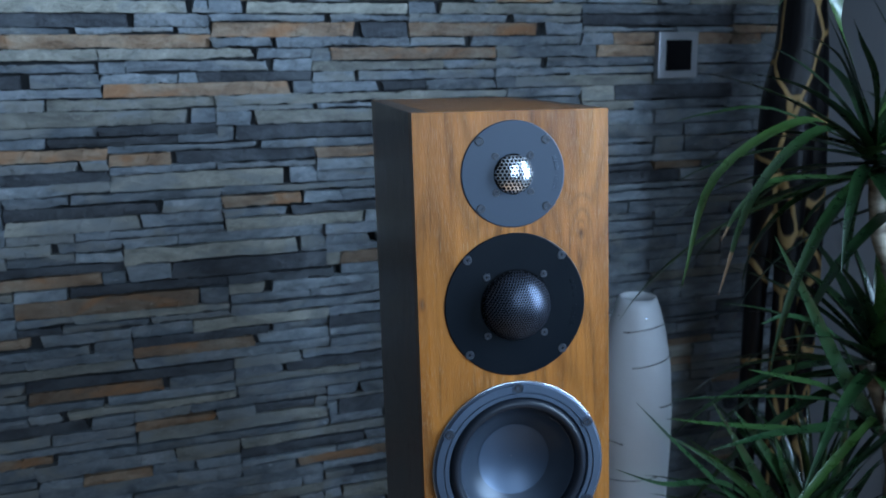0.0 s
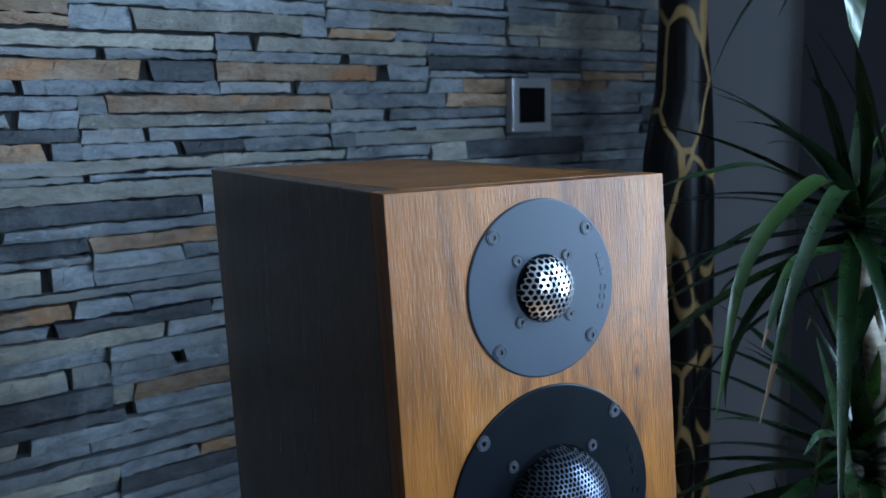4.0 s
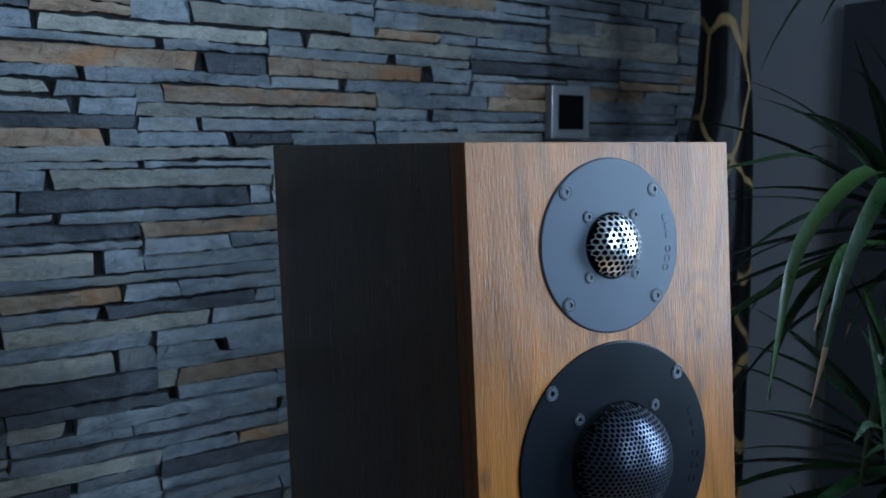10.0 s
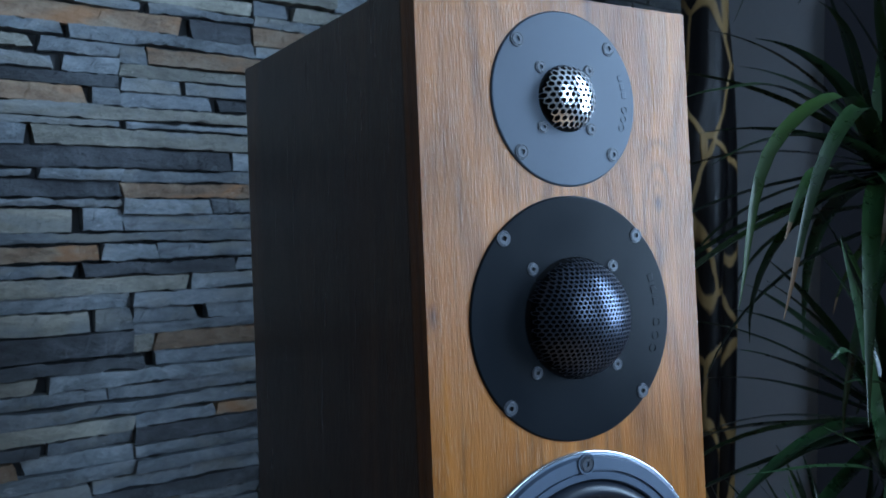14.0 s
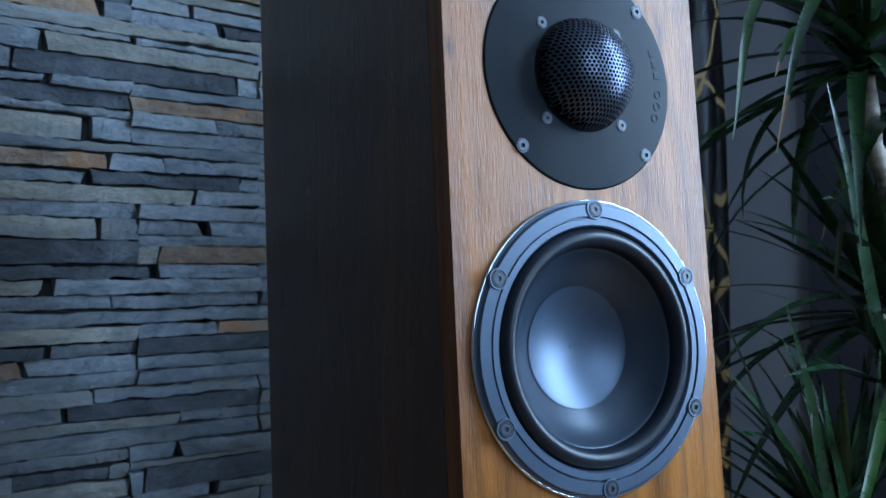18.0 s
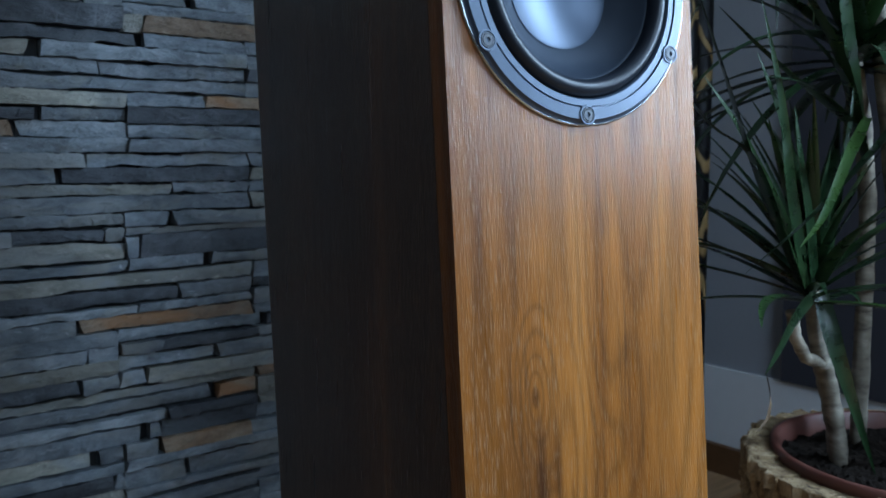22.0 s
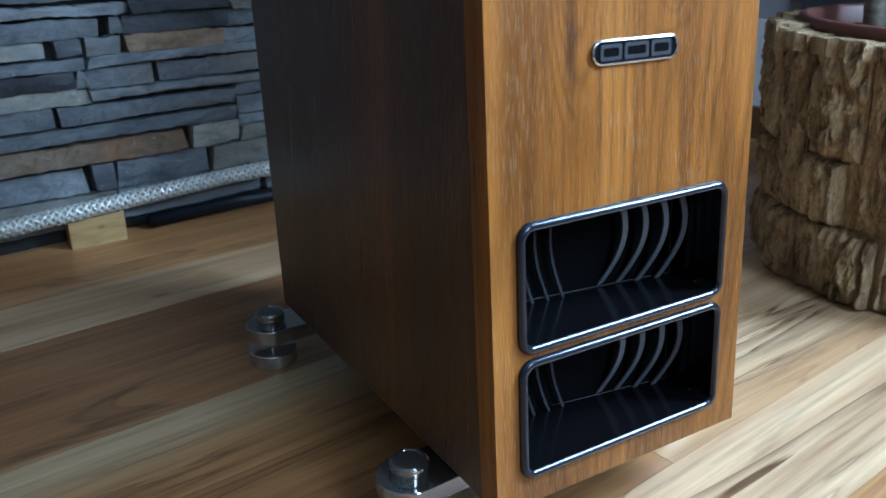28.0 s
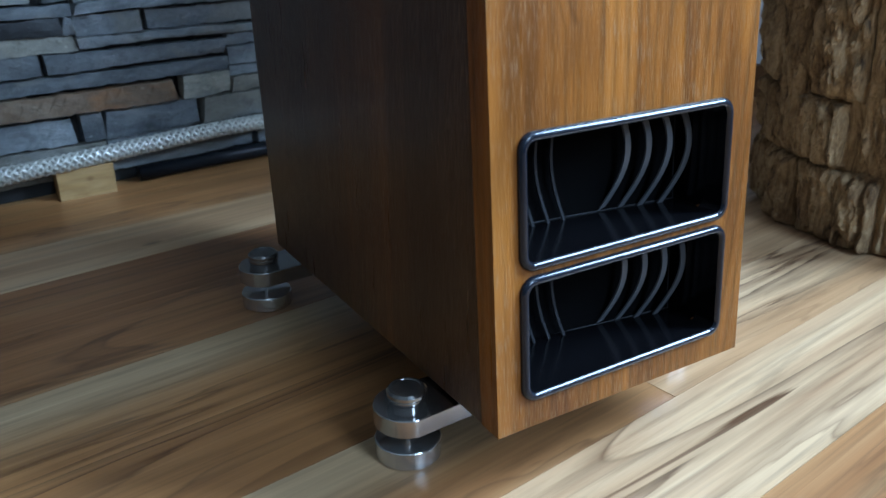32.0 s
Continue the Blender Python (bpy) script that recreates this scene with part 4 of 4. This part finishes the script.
# ---- dracaena ----
def leaf_mat():
    k = Nodes("dracaena_leaf")
    rnd = k.t.nodes.new("ShaderNodeObjectInfo").outputs["Random"]
    v = k.coords((1, 1, 1), by_object=True)
    a, b = k.noise(v, 60, 4), k.noise(v, 9, 3)
    col = k.ramp(a, (0.3, (0.0040, 0.0130, 0.0046)), (0.7, (0.0098, 0.0290, 0.0082)))
    col = k.mix(k.ramp(rnd, (0.55, grey(0)), (1.0, grey(0.6))), col, (0.0279, 0.0589, 0.00868))
    col = k.mix(k.ramp(b, (0.55, grey(0)), (0.75, grey(0.35))), col, (0.0062, 0.0279, 0.0124))
    return k.done(col, k.ramp(a, (0.3, grey(0.24)), (0.7, grey(0.36))), 0, k.bump(a, 0.1, 0.0006))


LEAF = leaf_mat()
DRY = plain("dry_straw_leaf", (0.143, 0.0845, 0.04225), 0.7, speck=0.3, scale=60)


def cane_mat():
    k = Nodes("ringed_cane_bark")
    ring = k.noise(k.coords((0.4, 0.4, 1)), 75, 4, 0.6, 0.3)
    blot = k.noise(k.coords(), 30, 4)
    col = k.ramp(ring, (0.33, (0.062, 0.0465, 0.03224)), (0.48, (0.186, 0.155, 0.1147)), (0.65, (0.2852, 0.248, 0.1922)))
    col = k.mix(k.ramp(blot, (0.45, grey(0)), (0.65, grey(0.6))), col, (0.0992, 0.0806, 0.0558))
    return k.done(col, 0.75, 0, k.bump(ring, 0.7, 0.003))


CANE = cane_mat()
plant = empty("dracaena", pose(0.590, 0.080, 0.25), label="tall dracaena with long green sword leaves on pale canes", category="plant")
P0 = Vector((0.590, 0.080, 0.25))


def blade(spine, width, fold, normal_hint):
    """A tapering folded leaf along a spine."""
    n = len(spine) - 1
    verts, faces = [], []
    for i, p in enumerate(spine):
        s = i / n
        d = (spine[min(i + 1, n)] - spine[max(i - 1, 0)]).normalized()
        side = d.cross(normal_hint)
        side = side.normalized() if side.length > 1e-4 else d.orthogonal().normalized()
        up = side.cross(d).normalized()
        w = width * (0.70 + 0.30 * min(1, s / 0.25)) * (1 - s ** 1.6) * 0.5 + 0.0004
        lift = w * fold
        verts += [p - side * w + up * lift, p, p + side * w + up * lift]
    for i in range(n):
        a, b = 3 * i, 3 * i + 3
        faces += [(a, a + 1, b + 1, b), (a + 1, a + 2, b + 2, b + 1)]
    return verts, faces


def add_leaf(spine, width, fold=0.35, dry=0.0, hint=Vector((0, 0, 1))):
    spine = [Vector(p) - P0 for p in spine]
    verts, faces = blade(spine, width, fold, hint)
    cut = len(faces) - 2 * int(round(dry * (len(spine) - 1)))
    me = bpy.data.meshes.new("leaf")
    me.from_pydata(verts[:max(max(f) for f in faces[:cut]) + 1], [], faces[:cut])
    ob = part("leaf", me, LEAF, plant, smooth=True)
    if dry > 0:
        me = bpy.data.meshes.new("dry_tip")
        first = min(min(f) for f in faces[cut:])
        me.from_pydata(verts[first:], [], [tuple(i - first for i in f) for f in faces[cut:]])
        part("dry_tip", me, DRY, ob, "dry brown leaf tip", smooth=True)


def arc_leaf(at, azimuth, rise, length, droop, width, rng, dry=0.0):
    """A leaf that starts at its crown, climbs and bends down by its weight."""
    p, n = Vector(at), 11
    out, side = [p.copy()], rng.uniform(-0.5, 0.5)
    for i in range(n):
        s = (i + 0.5) / n
        e = radians(rise - droop * s ** 1.4)
        a = radians(azimuth) + side * s
        p = p + Vector((math.cos(e) * math.cos(a), math.cos(e) * math.sin(a), math.sin(e))) * (length / n)
        out.append(p.copy())
    e = radians(rise)
    hint = Vector((-math.sin(e) * math.cos(radians(azimuth)), -math.sin(e) * math.sin(radians(azimuth)), math.cos(e)))
    add_leaf(out, width, rng.uniform(0.2, 0.5), dry, (hint + Vector((0, 0, 0.6))).normalized())


def hero(a, b, c, d, width, dry=0.0, hint=(0, -0.3, 1)):
    """A leaf along a smooth curve through four places."""
    p = [Vector(q) for q in (a, b, c, d)]
    p = [2 * p[0] - p[1]] + p + [2 * p[3] - p[2]]
    pts = []
    for i in range(1, 4):
        for s in range(5):
            t = s / 5
            q0, q1, q2, q3 = p[i - 1], p[i], p[i + 1], p[i + 2]
            pts.append(0.5 * (2 * q1 + (q2 - q0) * t + (2 * q0 - 5 * q1 + 4 * q2 - q3) * t * t + (3 * q1 - q0 - 3 * q2 + q3) * t ** 3))
    pts.append(p[4])
    add_leaf(pts, width, 0.3, dry, Vector(hint).normalized())


def crown(at, count, length, seed, low=-20.0, high=85.0, bias=0.8, weight=1.0, wide=(0.017, 0.026)):
    r = random.Random(seed)
    for i in range(count):
        f = i / count
        az = i * 137.5 + r.uniform(-15, 15)
        rise = low + (high - low) * f ** bias + r.uniform(-8, 8)
        ln = length * r.uniform(0.75, 1.1) * (1.0 - 0.35 * f)
        base = Vector(at) + Vector((r.uniform(-0.006, 0.006), r.uniform(-0.006, 0.006), 0.035 * f))
        droop = r.uniform(35, 95) * (1.0 - 0.55 * f) * weight
        if math.sin(radians(az)) < -0.55:
            ln *= 0.7
        arc_leaf(base, az, rise, ln, droop, r.uniform(*wide), r, dry=0.12 if r.random() < 0.06 else 0.0)


crown((0.525, 0.150, 0.955), 32, 0.36, 3, -14, 86, 2.1, 1.05)
crown((0.560, 0.150, 0.690), 44, 0.36, 8, -10, 82, 1.3, 0.75)
crown((0.480, 0.150, 0.440), 52, 0.30, 12, 2, 86, 0.8, 0.5, (0.012, 0.020))
crown((0.610, 0.150, 0.920), 15, 0.34, 21, -20, 80, 1.4, 1.2)
# top crown, mostly out of view: extra wide leaves added to shade the slate
crown((0.665, 0.110, 1.355), 46, 0.40, 5, -14, 85, 1.1, 0.75, (0.026, 0.036))
hero((0.500, 0.140, 0.985), (0.400, 0.105, 1.020), (0.300, 0.085, 0.960), (0.262, 0.090, 0.845), 0.019, 0.1)
hero((0.505, 0.145, 0.980), (0.390, 0.115, 1.030), (0.262, 0.105, 0.975), (0.225, 0.105, 0.855), 0.021)
hero((0.500, 0.110, 1.330), (0.400, 0.100, 1.180), (0.420, 0.090, 1.090), (0.470, 0.085, 1.000), 0.022)
hero((0.522, 0.150, 0.985), (0.378, 0.160, 1.040), (0.302, 0.180, 1.037), (0.265, 0.200, 1.027), 0.014)
hero((0.520, 0.145, 0.970), (0.495, 0.132, 1.070), (0.460, 0.122, 1.117), (0.445, 0.120, 1.142), 0.022)
hero((0.525, 0.150, 0.980), (0.469, 0.150, 1.085), (0.434, 0.150, 1.115), (0.405, 0.150, 1.124), 0.016)
hero((0.500, 0.145, 0.955), (0.350, 0.110, 0.965), (0.290, 0.095, 0.941), (0.262, 0.090, 0.907), 0.014, 0.13)
hero((0.482, 0.143, 0.455), (0.484, 0.125, 0.397), (0.505, 0.110, 0.325), (0.537, 0.100, 0.249), 0.022, 0.0, (-0.5, -0.6, 0.3))
hero((0.462, 0.140, 0.452), (0.409, 0.128, 0.441), (0.361, 0.120, 0.409), (0.335, 0.115, 0.393), 0.022, 0.0, (0.12, -0.93, -0.08))
hero((0.336, 0.115, 0.395), (0.345, 0.115, 0.369), (0.342, 0.115, 0.349), (0.323, 0.115, 0.338), 0.004, 0.95)
hero((0.470, 0.145, 0.450), (0.420, 0.135, 0.560), (0.360, 0.125, 0.640), (0.314, 0.120, 0.692), 0.018, 0.0, (-0.2, -0.9, 0.3))
hero((0.466, 0.145, 0.450), (0.390, 0.135, 0.540), (0.300, 0.125, 0.620), (0.235, 0.120, 0.667), 0.014, 0.0, (-0.2, -0.9, 0.3))
hero((0.476, 0.145, 0.450), (0.440, 0.135, 0.530), (0.400, 0.125, 0.600), (0.380, 0.120, 0.647), 0.018, 0.0, (-0.2, -0.9, 0.3))
hero((0.486, 0.145, 0.450), (0.490, 0.135, 0.540), (0.493, 0.125, 0.620), (0.493, 0.120, 0.675), 0.016, 0.0, (-0.2, -0.9, 0.3))
hero((0.640, 0.110, 0.700), (0.520, 0.080, 0.640), (0.380, 0.090, 0.550), (0.287, 0.110, 0.493), 0.020, 0.0, (-0.1, 0.3, 1.0))
hero((0.546, 0.130, 0.640), (0.430, 0.090, 0.600), (0.330, 0.060, 0.548), (0.265, 0.045, 0.525), 0.012)
hero((0.571, 0.15, 0.623), (0.457, 0.12, 0.641), (0.292, 0.095, 0.684), (0.196, 0.08, 0.714), 0.017, 0.0, (0, -0.3, 1))
hero((0.446, 0.15, 0.469), (0.318, 0.12, 0.578), (0.223, 0.095, 0.67), (0.157, 0.08, 0.739), 0.016, 0.0, (0, -0.5, 0.8))
hero((0.573, 0.15, 0.619), (0.464, 0.12, 0.643), (0.355, 0.095, 0.663), (0.252, 0.08, 0.665), 0.019, 0.0, (0, -0.4, 1))
hero((0.566, 0.15, 0.624), (0.471, 0.12, 0.677), (0.336, 0.095, 0.714), (0.201, 0.08, 0.736), 0.009, 0.0, (0, -0.3, 1))
hero((0.465, 0.15, 0.465), (0.377, 0.12, 0.566), (0.313, 0.095, 0.648), (0.255, 0.08, 0.725), 0.016, 0.0, (-0.4, -0.8, 0.2))
hero((0.575, 0.15, 0.61), (0.476, 0.12, 0.714), (0.39, 0.095, 0.825), (0.324, 0.08, 0.909), 0.021, 0.0, (-0.5, -0.8, 0.3))
hero((0.584, 0.15, 0.595), (0.465, 0.12, 0.69), (0.361, 0.095, 0.734), (0.301, 0.08, 0.757), 0.019, 0.0, (0, -0.4, 1))
hero((0.446, 0.15, 0.469), (0.317, 0.12, 0.59), (0.207, 0.095, 0.625), (0.133, 0.08, 0.665), 0.013, 0.0, (0, -0.4, 1))
hero((0.569, 0.15, 0.628), (0.462, 0.12, 0.761), (0.368, 0.095, 0.808), (0.313, 0.08, 0.809), 0.015, 0.0, (0, -0.5, 0.8))

canes = (
    ([(0.553, 0.148, 0.235), (0.540, 0.148, 0.290), (0.522, 0.148, 0.335), (0.504, 0.148, 0.372)], 0.0108),
    ([(0.506, 0.148, 0.366), (0.490, 0.149, 0.400), (0.479, 0.150, 0.455)], 0.0080),
    ([(0.506, 0.148, 0.366), (0.512, 0.150, 0.400), (0.506, 0.154, 0.440)], 0.0062),
    ([(0.500, 0.148, 0.372), (0.463, 0.145, 0.384), (0.430, 0.140, 0.414), (0.424, 0.140, 0.440)], 0.0066),
    ([(0.630, 0.165, 0.240), (0.630, 0.165, 0.400), (0.625, 0.163, 0.540), (0.585, 0.155, 0.640), (0.546, 0.150, 0.705)], 0.0098),
    ([(0.574, 0.090, 0.240), (0.572, 0.095, 0.393), (0.578, 0.105, 0.520), (0.575, 0.128, 0.700), (0.558, 0.140, 0.845)], 0.0118),
    ([(0.560, 0.140, 0.835), (0.540, 0.146, 0.880), (0.530, 0.150, 0.960)], 0.010),
    ([(0.556, 0.140, 0.840), (0.585, 0.146, 0.880), (0.608, 0.150, 0.935)], 0.009),
    ([(0.660, 0.060, 0.240), (0.662, 0.080, 0.600), (0.650, 0.100, 1.000), (0.640, 0.110, 1.345)], 0.0120),
)
for n, (pts, r) in enumerate(canes):
    dense = []
    for a, b in zip(pts, pts[1:]):
        dense += [Vector(a).lerp(Vector(b), t / 8) - P0 for t in range(8)]
    dense.append(Vector(pts[-1]) - P0)
    rr = [r * (1 + 0.04 * math.sin(i * 2.1 + n) + 0.05 * math.sin(i * 5.3)) for i in range(len(dense))]
    part("cane", tube(dense, r, 14, None, rr), CANE, plant, "pale ringed cane", smooth=True)

# lamp details
for zc, tilt, ph in ((0.648, 6, 0.0), (0.590, 4, 0.4), (0.520, -5, 1.2), (0.462, 5, 2.0), (0.380, -4, 3.0), (0.300, 5, 4.0)):
    pts = []
    for i in range(41):
        a = ph + 2 * math.pi * 0.72 * i / 40
        z = zc + 0.010 * math.sin(a - ph) * (1 if tilt > 0 else -1)
        r = np.interp(z, [0.02, 0.10, 0.25, 0.42, 0.50, 0.58, 0.64, 0.685, 0.702], [0.045, 0.052, 0.060, 0.0655, 0.0655, 0.060, 0.050, 0.038, 0.0315]) + 0.0008
        pts.append((r * math.cos(a - 2.6), r * math.sin(a - 2.6), z))
    part("wire_line", tube(pts, 0.0009, 6), STEEL_DARK, lamp)
for a in (-100, 10, 190):
    part("shade_screw", lathe([(0.0036, 0), (0.0034, 0.002), (0.0005, 0.0034)], 12), CHROME, lamp, m=Matrix.Translation((0.0385 * math.cos(radians(a)), 0.0385 * math.sin(radians(a)), 0.672)) @ pose(0, 0, 0, 0, 90, a))

# ---- slate cladding, last ----
ROW_H, ROW_TOP = 0.0742, 1.1305
PANEL_W = 0.328
# the courses of each cladding panel from the top down: height share, then its stones with their width shares
# (g grey, s sand, r rust, d dark, . open joint)
LAYOUT = {
    (-1, -2): "28 s90 .3 g7|28 d63 .3 g34|15 g37 .3 g43 .2 g15|29 g3 .3 r94",
    (-1, -1): "28 g16 .2 s82|18 g56 .2 g42|32 r71 .4 d25|22 g29 .2 g69",
    (-1, 0): "26 g15 .2 s83|20 g55 .4 g41|32 r73 .4 g23|22 g31 .4 g65",
    (-1, 1): "26 g100|30 d100|14 g60 g40|30 g20 r80",
    (0, -2): "26 s100|24 g99 .1|28 d66 .4 g30|22 g100",
    (0, -1): "24 s71 .2 g27|26 g12 g66 .3 g19|22 g35 g9 d56|28 r88 .2 g10",
    (0, 0): "31 g10 r90|22 s70 g30|22 g22 .2 g76|25 g34 .2 d25 g39",
    (0, 1): "28 g60 .1 r39|24 g27 .4 g69|20 g45 g55|28 g12 s88",
    (0, 2): "26 g100|24 g60 g40|26 g100|24 g100",
    (1, -2): "26 g23 .1 s76|32 s86 .2 g12|22 g45 d55|20 g22 .1 d58 g19",
    (1, -1): "22 s100|13 g48 .2 g50|30 g17 .2 s81|35 g8 d82 g10",
    (1, 0): "22 s55 g45|26 g30 g70|28 s60 .1 g39|24 g100",
    (2, -2): "28 g48 .2 r50|22 g86 .2 g12|25 d100|25 g100",
    (2, -1): "18 g70 .2 g28|27 r29 .2 d69|18 g50 g50|37 s83 .2 g15",
    (2, 0): "20 g85 g15|26 r85 g15|28 g33 .1 g66|26 g95 g5",
    (3, -2): "22 g29 .1 g70|28 d69 .2 g29|30 s60 g40|20 g30 g70",
    (3, -1): "20 g100|28 r40 .1 g20 g39|24 g32 .1 d58 g9|28 s72 .1 g27",
    (4, -2): "25 s68 .3 g29|25 g48 g30 g22|22 d100|28 r89 g11",
    (4, -1): "24 g26 g74|36 s85 .2 g13|40 g22 d78",
    (4, 0): "25 g100|27 g24 .4 g72|18 g100|30 s8 r92",
    (5, -2): "25 g24 .1 d75|38 r85 .1 g14|20 g25 s75|17 d20 g40 .1 g39",
    (5, -1): "24 d55 .4 g41|25 s18 .4 g78|25 g42 g58|26 g100",
    (6, -2): "28 r54 .4 g42|25 g80 .2 g18|22 g50 g50|25 s100",
    (6, -1): "28 g30 s70|20 d68 .2 g30|27 r60 .2 g38|25 g100",
    (6, 0): "22 g31 r69|30 d100|24 g100|24 g100",
    (7, -2): "30 d100|28 r64 .2 g34|20 g35 .2 g63|22 g15 .3 s82",
    (7, -1): "24 s35 .1 g64|26 g25 .2 d73|22 s68 g32|28 g100",
    (8, -2): "28 d78 .2 g20|28 s60 g40|22 g100|22 r60 .2 g38",
    (8, -1): "24 g28 g72|24 r40 .1 g20 d32 g7|32 s100|20 g100",
    (8, 0): "25 g17 .2 g81|14 g100|39 g5 d80 g15|22 g31 .3 g66",
    (9, -1): "30 s100|26 d68 .1 g31|18 g52 g48|26 g29 .1 r70",
    (10, 0): "22 g60 d40|22 g17 d40 g43|28 g38 .2 g60|28 g10 .1 s55 g34",
    (10, -1): "25 g100|25 g88 .1 g11|25 s100|25 d85 g15",
    (11, -1): "20 s100|26 g80 .2 r18|24 g62 d38|30 g51 .3 g5 d41",
    (12, -1): "27 s88 .3 g9|20 g100|28 d96 g4|25 s100",
    (12, 0): "28 g13 .2 r38 g47|18 g100|34 g24 .2 g74|20 g100",
    (13, -1): "34 g31 .1 g68|26 g100|40 r77 .2 s21",
    (14, -1): "45 g90 .2 g8|55 s100",
    (14, 0): "45 g37 .1 s62|55 g60 g40",
}
KINDS = {"g": "grey", "s": "sand", "r": "rust", "d": "dark"}
wall = bpy.data.objects["wall_north"]
rng = random.Random(11)


def stone_piece(w, h, proud, seed, coarse=False):
    """One riven stone: sharp ragged edges, slanted ends and a broken face."""
    r = random.Random(seed)
    nx = max(4, min(36, int(w / (0.024 if coarse else 0.0065))))
    wild = r.choice((0.35, 0.6, 1.1))
    tops, bots, a, b = [], [], 0.0, 0.0
    for i in range(nx + 1):
        a = max(-0.0030, min(0.0006, a + r.uniform(-0.0011, 0.0011) * wild))
        b = max(-0.0006, min(0.0030, b + r.uniform(-0.0011, 0.0011) * wild))
        tops.append(a - r.choice((0, 0, 0, 0.0004, 0.0012)))
        bots.append(b + r.choice((0, 0, 0, 0.0004, 0.0012)))
    tilt, twist = r.uniform(-0.0035, 0.0030), r.uniform(-0.005, 0.005)
    slant0, slant1 = r.uniform(-0.003, 0.003), r.uniform(-0.003, 0.003)
    verts, faces = [], []
    off = r.uniform(0, 50)
    for i in range(nx + 1):
        u = i / nx
        x = -w / 2 + w * u + (r.uniform(-0.002, 0.002) if 0 < i < nx else 0)
        sl = slant0 * (1 - u) ** 6 + slant1 * u ** 6
        zt, zb = h / 2 + tops[i], -h / 2 + bots[i]
        f = -proud + twist * (u - 0.5) + 0.0016 * noise.noise(Vector((x * 45, off, 0)))
        mid = r.uniform(-0.25, 0.25) * h
        verts += [(x, 0.0, zb), (x - sl, f - tilt * 0.5 + r.uniform(-0.0002, 0.0005), zb), (x, f - 0.0007 + r.uniform(-0.0006, 0.0004), mid), (x + sl, f + tilt * 0.5 + r.uniform(-0.0002, 0.0005), zt), (x, 0.0, zt)]
    for i in range(nx):
        a, b = 5 * i, 5 * (i + 1)
        for q in range(4):
            faces.append((a + q, b + q, b + q + 1, a + q + 1))
    faces += [tuple(range(5)), tuple(range(5 * nx + 4, 5 * nx - 1, -1))]
    return verts, faces


rest = {c: ([], []) for c in SLATES}
seed = 0
# the rows that the camera passes first, then the courses above and to the far side
panels = []
for rows, columns in ((range(-6, 16), range(-4, 4)), (range(-19, -6), range(-4, 4))):
    panels += [(row, column) for row in rows for column in columns]
for row, column in panels:
    top = min(ROW_TOP - ROW_H * row, ROOF_Z - 0.002)
    low = max(0.0, ROW_TOP - ROW_H * (row + 1))
    x = ({4: -0.052, 6: -0.052, 10: -0.076, 12: -0.076}.get(row, -0.061) if row % 2 == 0 else 0.108) + column * PANEL_W
    px0, px1 = max(x, LEFT_X), min(x + PANEL_W, WALL_X)
    if top - low < 0.02 or px1 - px0 < 0.02:
        continue
    told = LAYOUT.get((row, column), "")
    if told:
        strips = [(int(one.split()[0]) / 100, one.split()[1:]) for one in told.split("|")]
    else:
        strips = [(q, []) for q in rng.choice(((0.26, 0.24, 0.22, 0.28), (0.32, 0.18, 0.30, 0.20), (0.20, 0.33, 0.19, 0.28), (0.37, 0.26, 0.37), (0.34, 0.42, 0.24), (0.18, 0.36, 0.24, 0.22), (0.28, 0.18, 0.35, 0.19)))]
    z = top
    for q, pieces in strips:
        h = (top - low) * q
        zc = z - h / 2
        z -= h
        spans, at = [], px0
        for piece in pieces:
            end = min(px1, at + PANEL_W * int(piece[1:]) / 100)
            if piece[0] in KINDS and end - at > 0.004:
                spans.append((at, end, KINDS[piece[0]]))
            at = end
        while not pieces and px1 - at > 0.012:
            w = px1 - at
            w = w if w < 0.12 else min(w, rng.choice((0.07, 0.11, 0.16, 0.22, 0.33)))
            if 0 < px1 - at - w < 0.03:
                w = px1 - at
            spans.append((at, at + w, rng.choices(("grey", "sand", "rust", "dark"), (0.72, 0.14, 0.07, 0.07))[0]))
            at += w
        for a0, a1, c in spans:
            seed += 1
            gap0 = rng.choice((0.0006, 0.0008, 0.0012, 0.0016, 0.0040))
            w = a1 - a0 - gap0 - 0.0006
            centre_x = (a0 + a1) / 2
            verts, faces = stone_piece(w, h - rng.choice((0.0, 0.0004, 0.0009, 0.0017)), rng.uniform(0.010, 0.021), seed, centre_x < -0.8 or centre_x > 0.62)
            centre = (a0 + gap0 + w / 2, WALL_Y, zc)
            near = -0.56 < centre[0] < 0.15 and centre[2] < 1.19 or 0 < centre[0] < 0.60 and 1.0 < centre[2] < 1.19
            if near:
                me = bpy.data.meshes.new("slate_stone")
                me.from_pydata(verts, [], faces)
                ob = part("slate_stone", me, STONE[c], wall, m=Matrix.Translation(centre) @ pose(0, 0, 0, 0, rng.uniform(-0.35, 0.35) * min(1, 0.15 / w), 0))
            else:
                rest_v, rest_f = rest[c]
                n0 = len(rest_v)
                rest_v += [(v[0] + centre[0], v[1] + centre[1], v[2] + centre[2]) for v in verts]
                rest_f += [tuple(i + n0 for i in f) for f in faces]
for c, (vs, fs) in rest.items():
    me = bpy.data.meshes.new("slate_stones")
    me.from_pydata(vs, [], fs)
    tagged(part("slate_stones", me, STONE_REST[c], wall), kind="stuff")
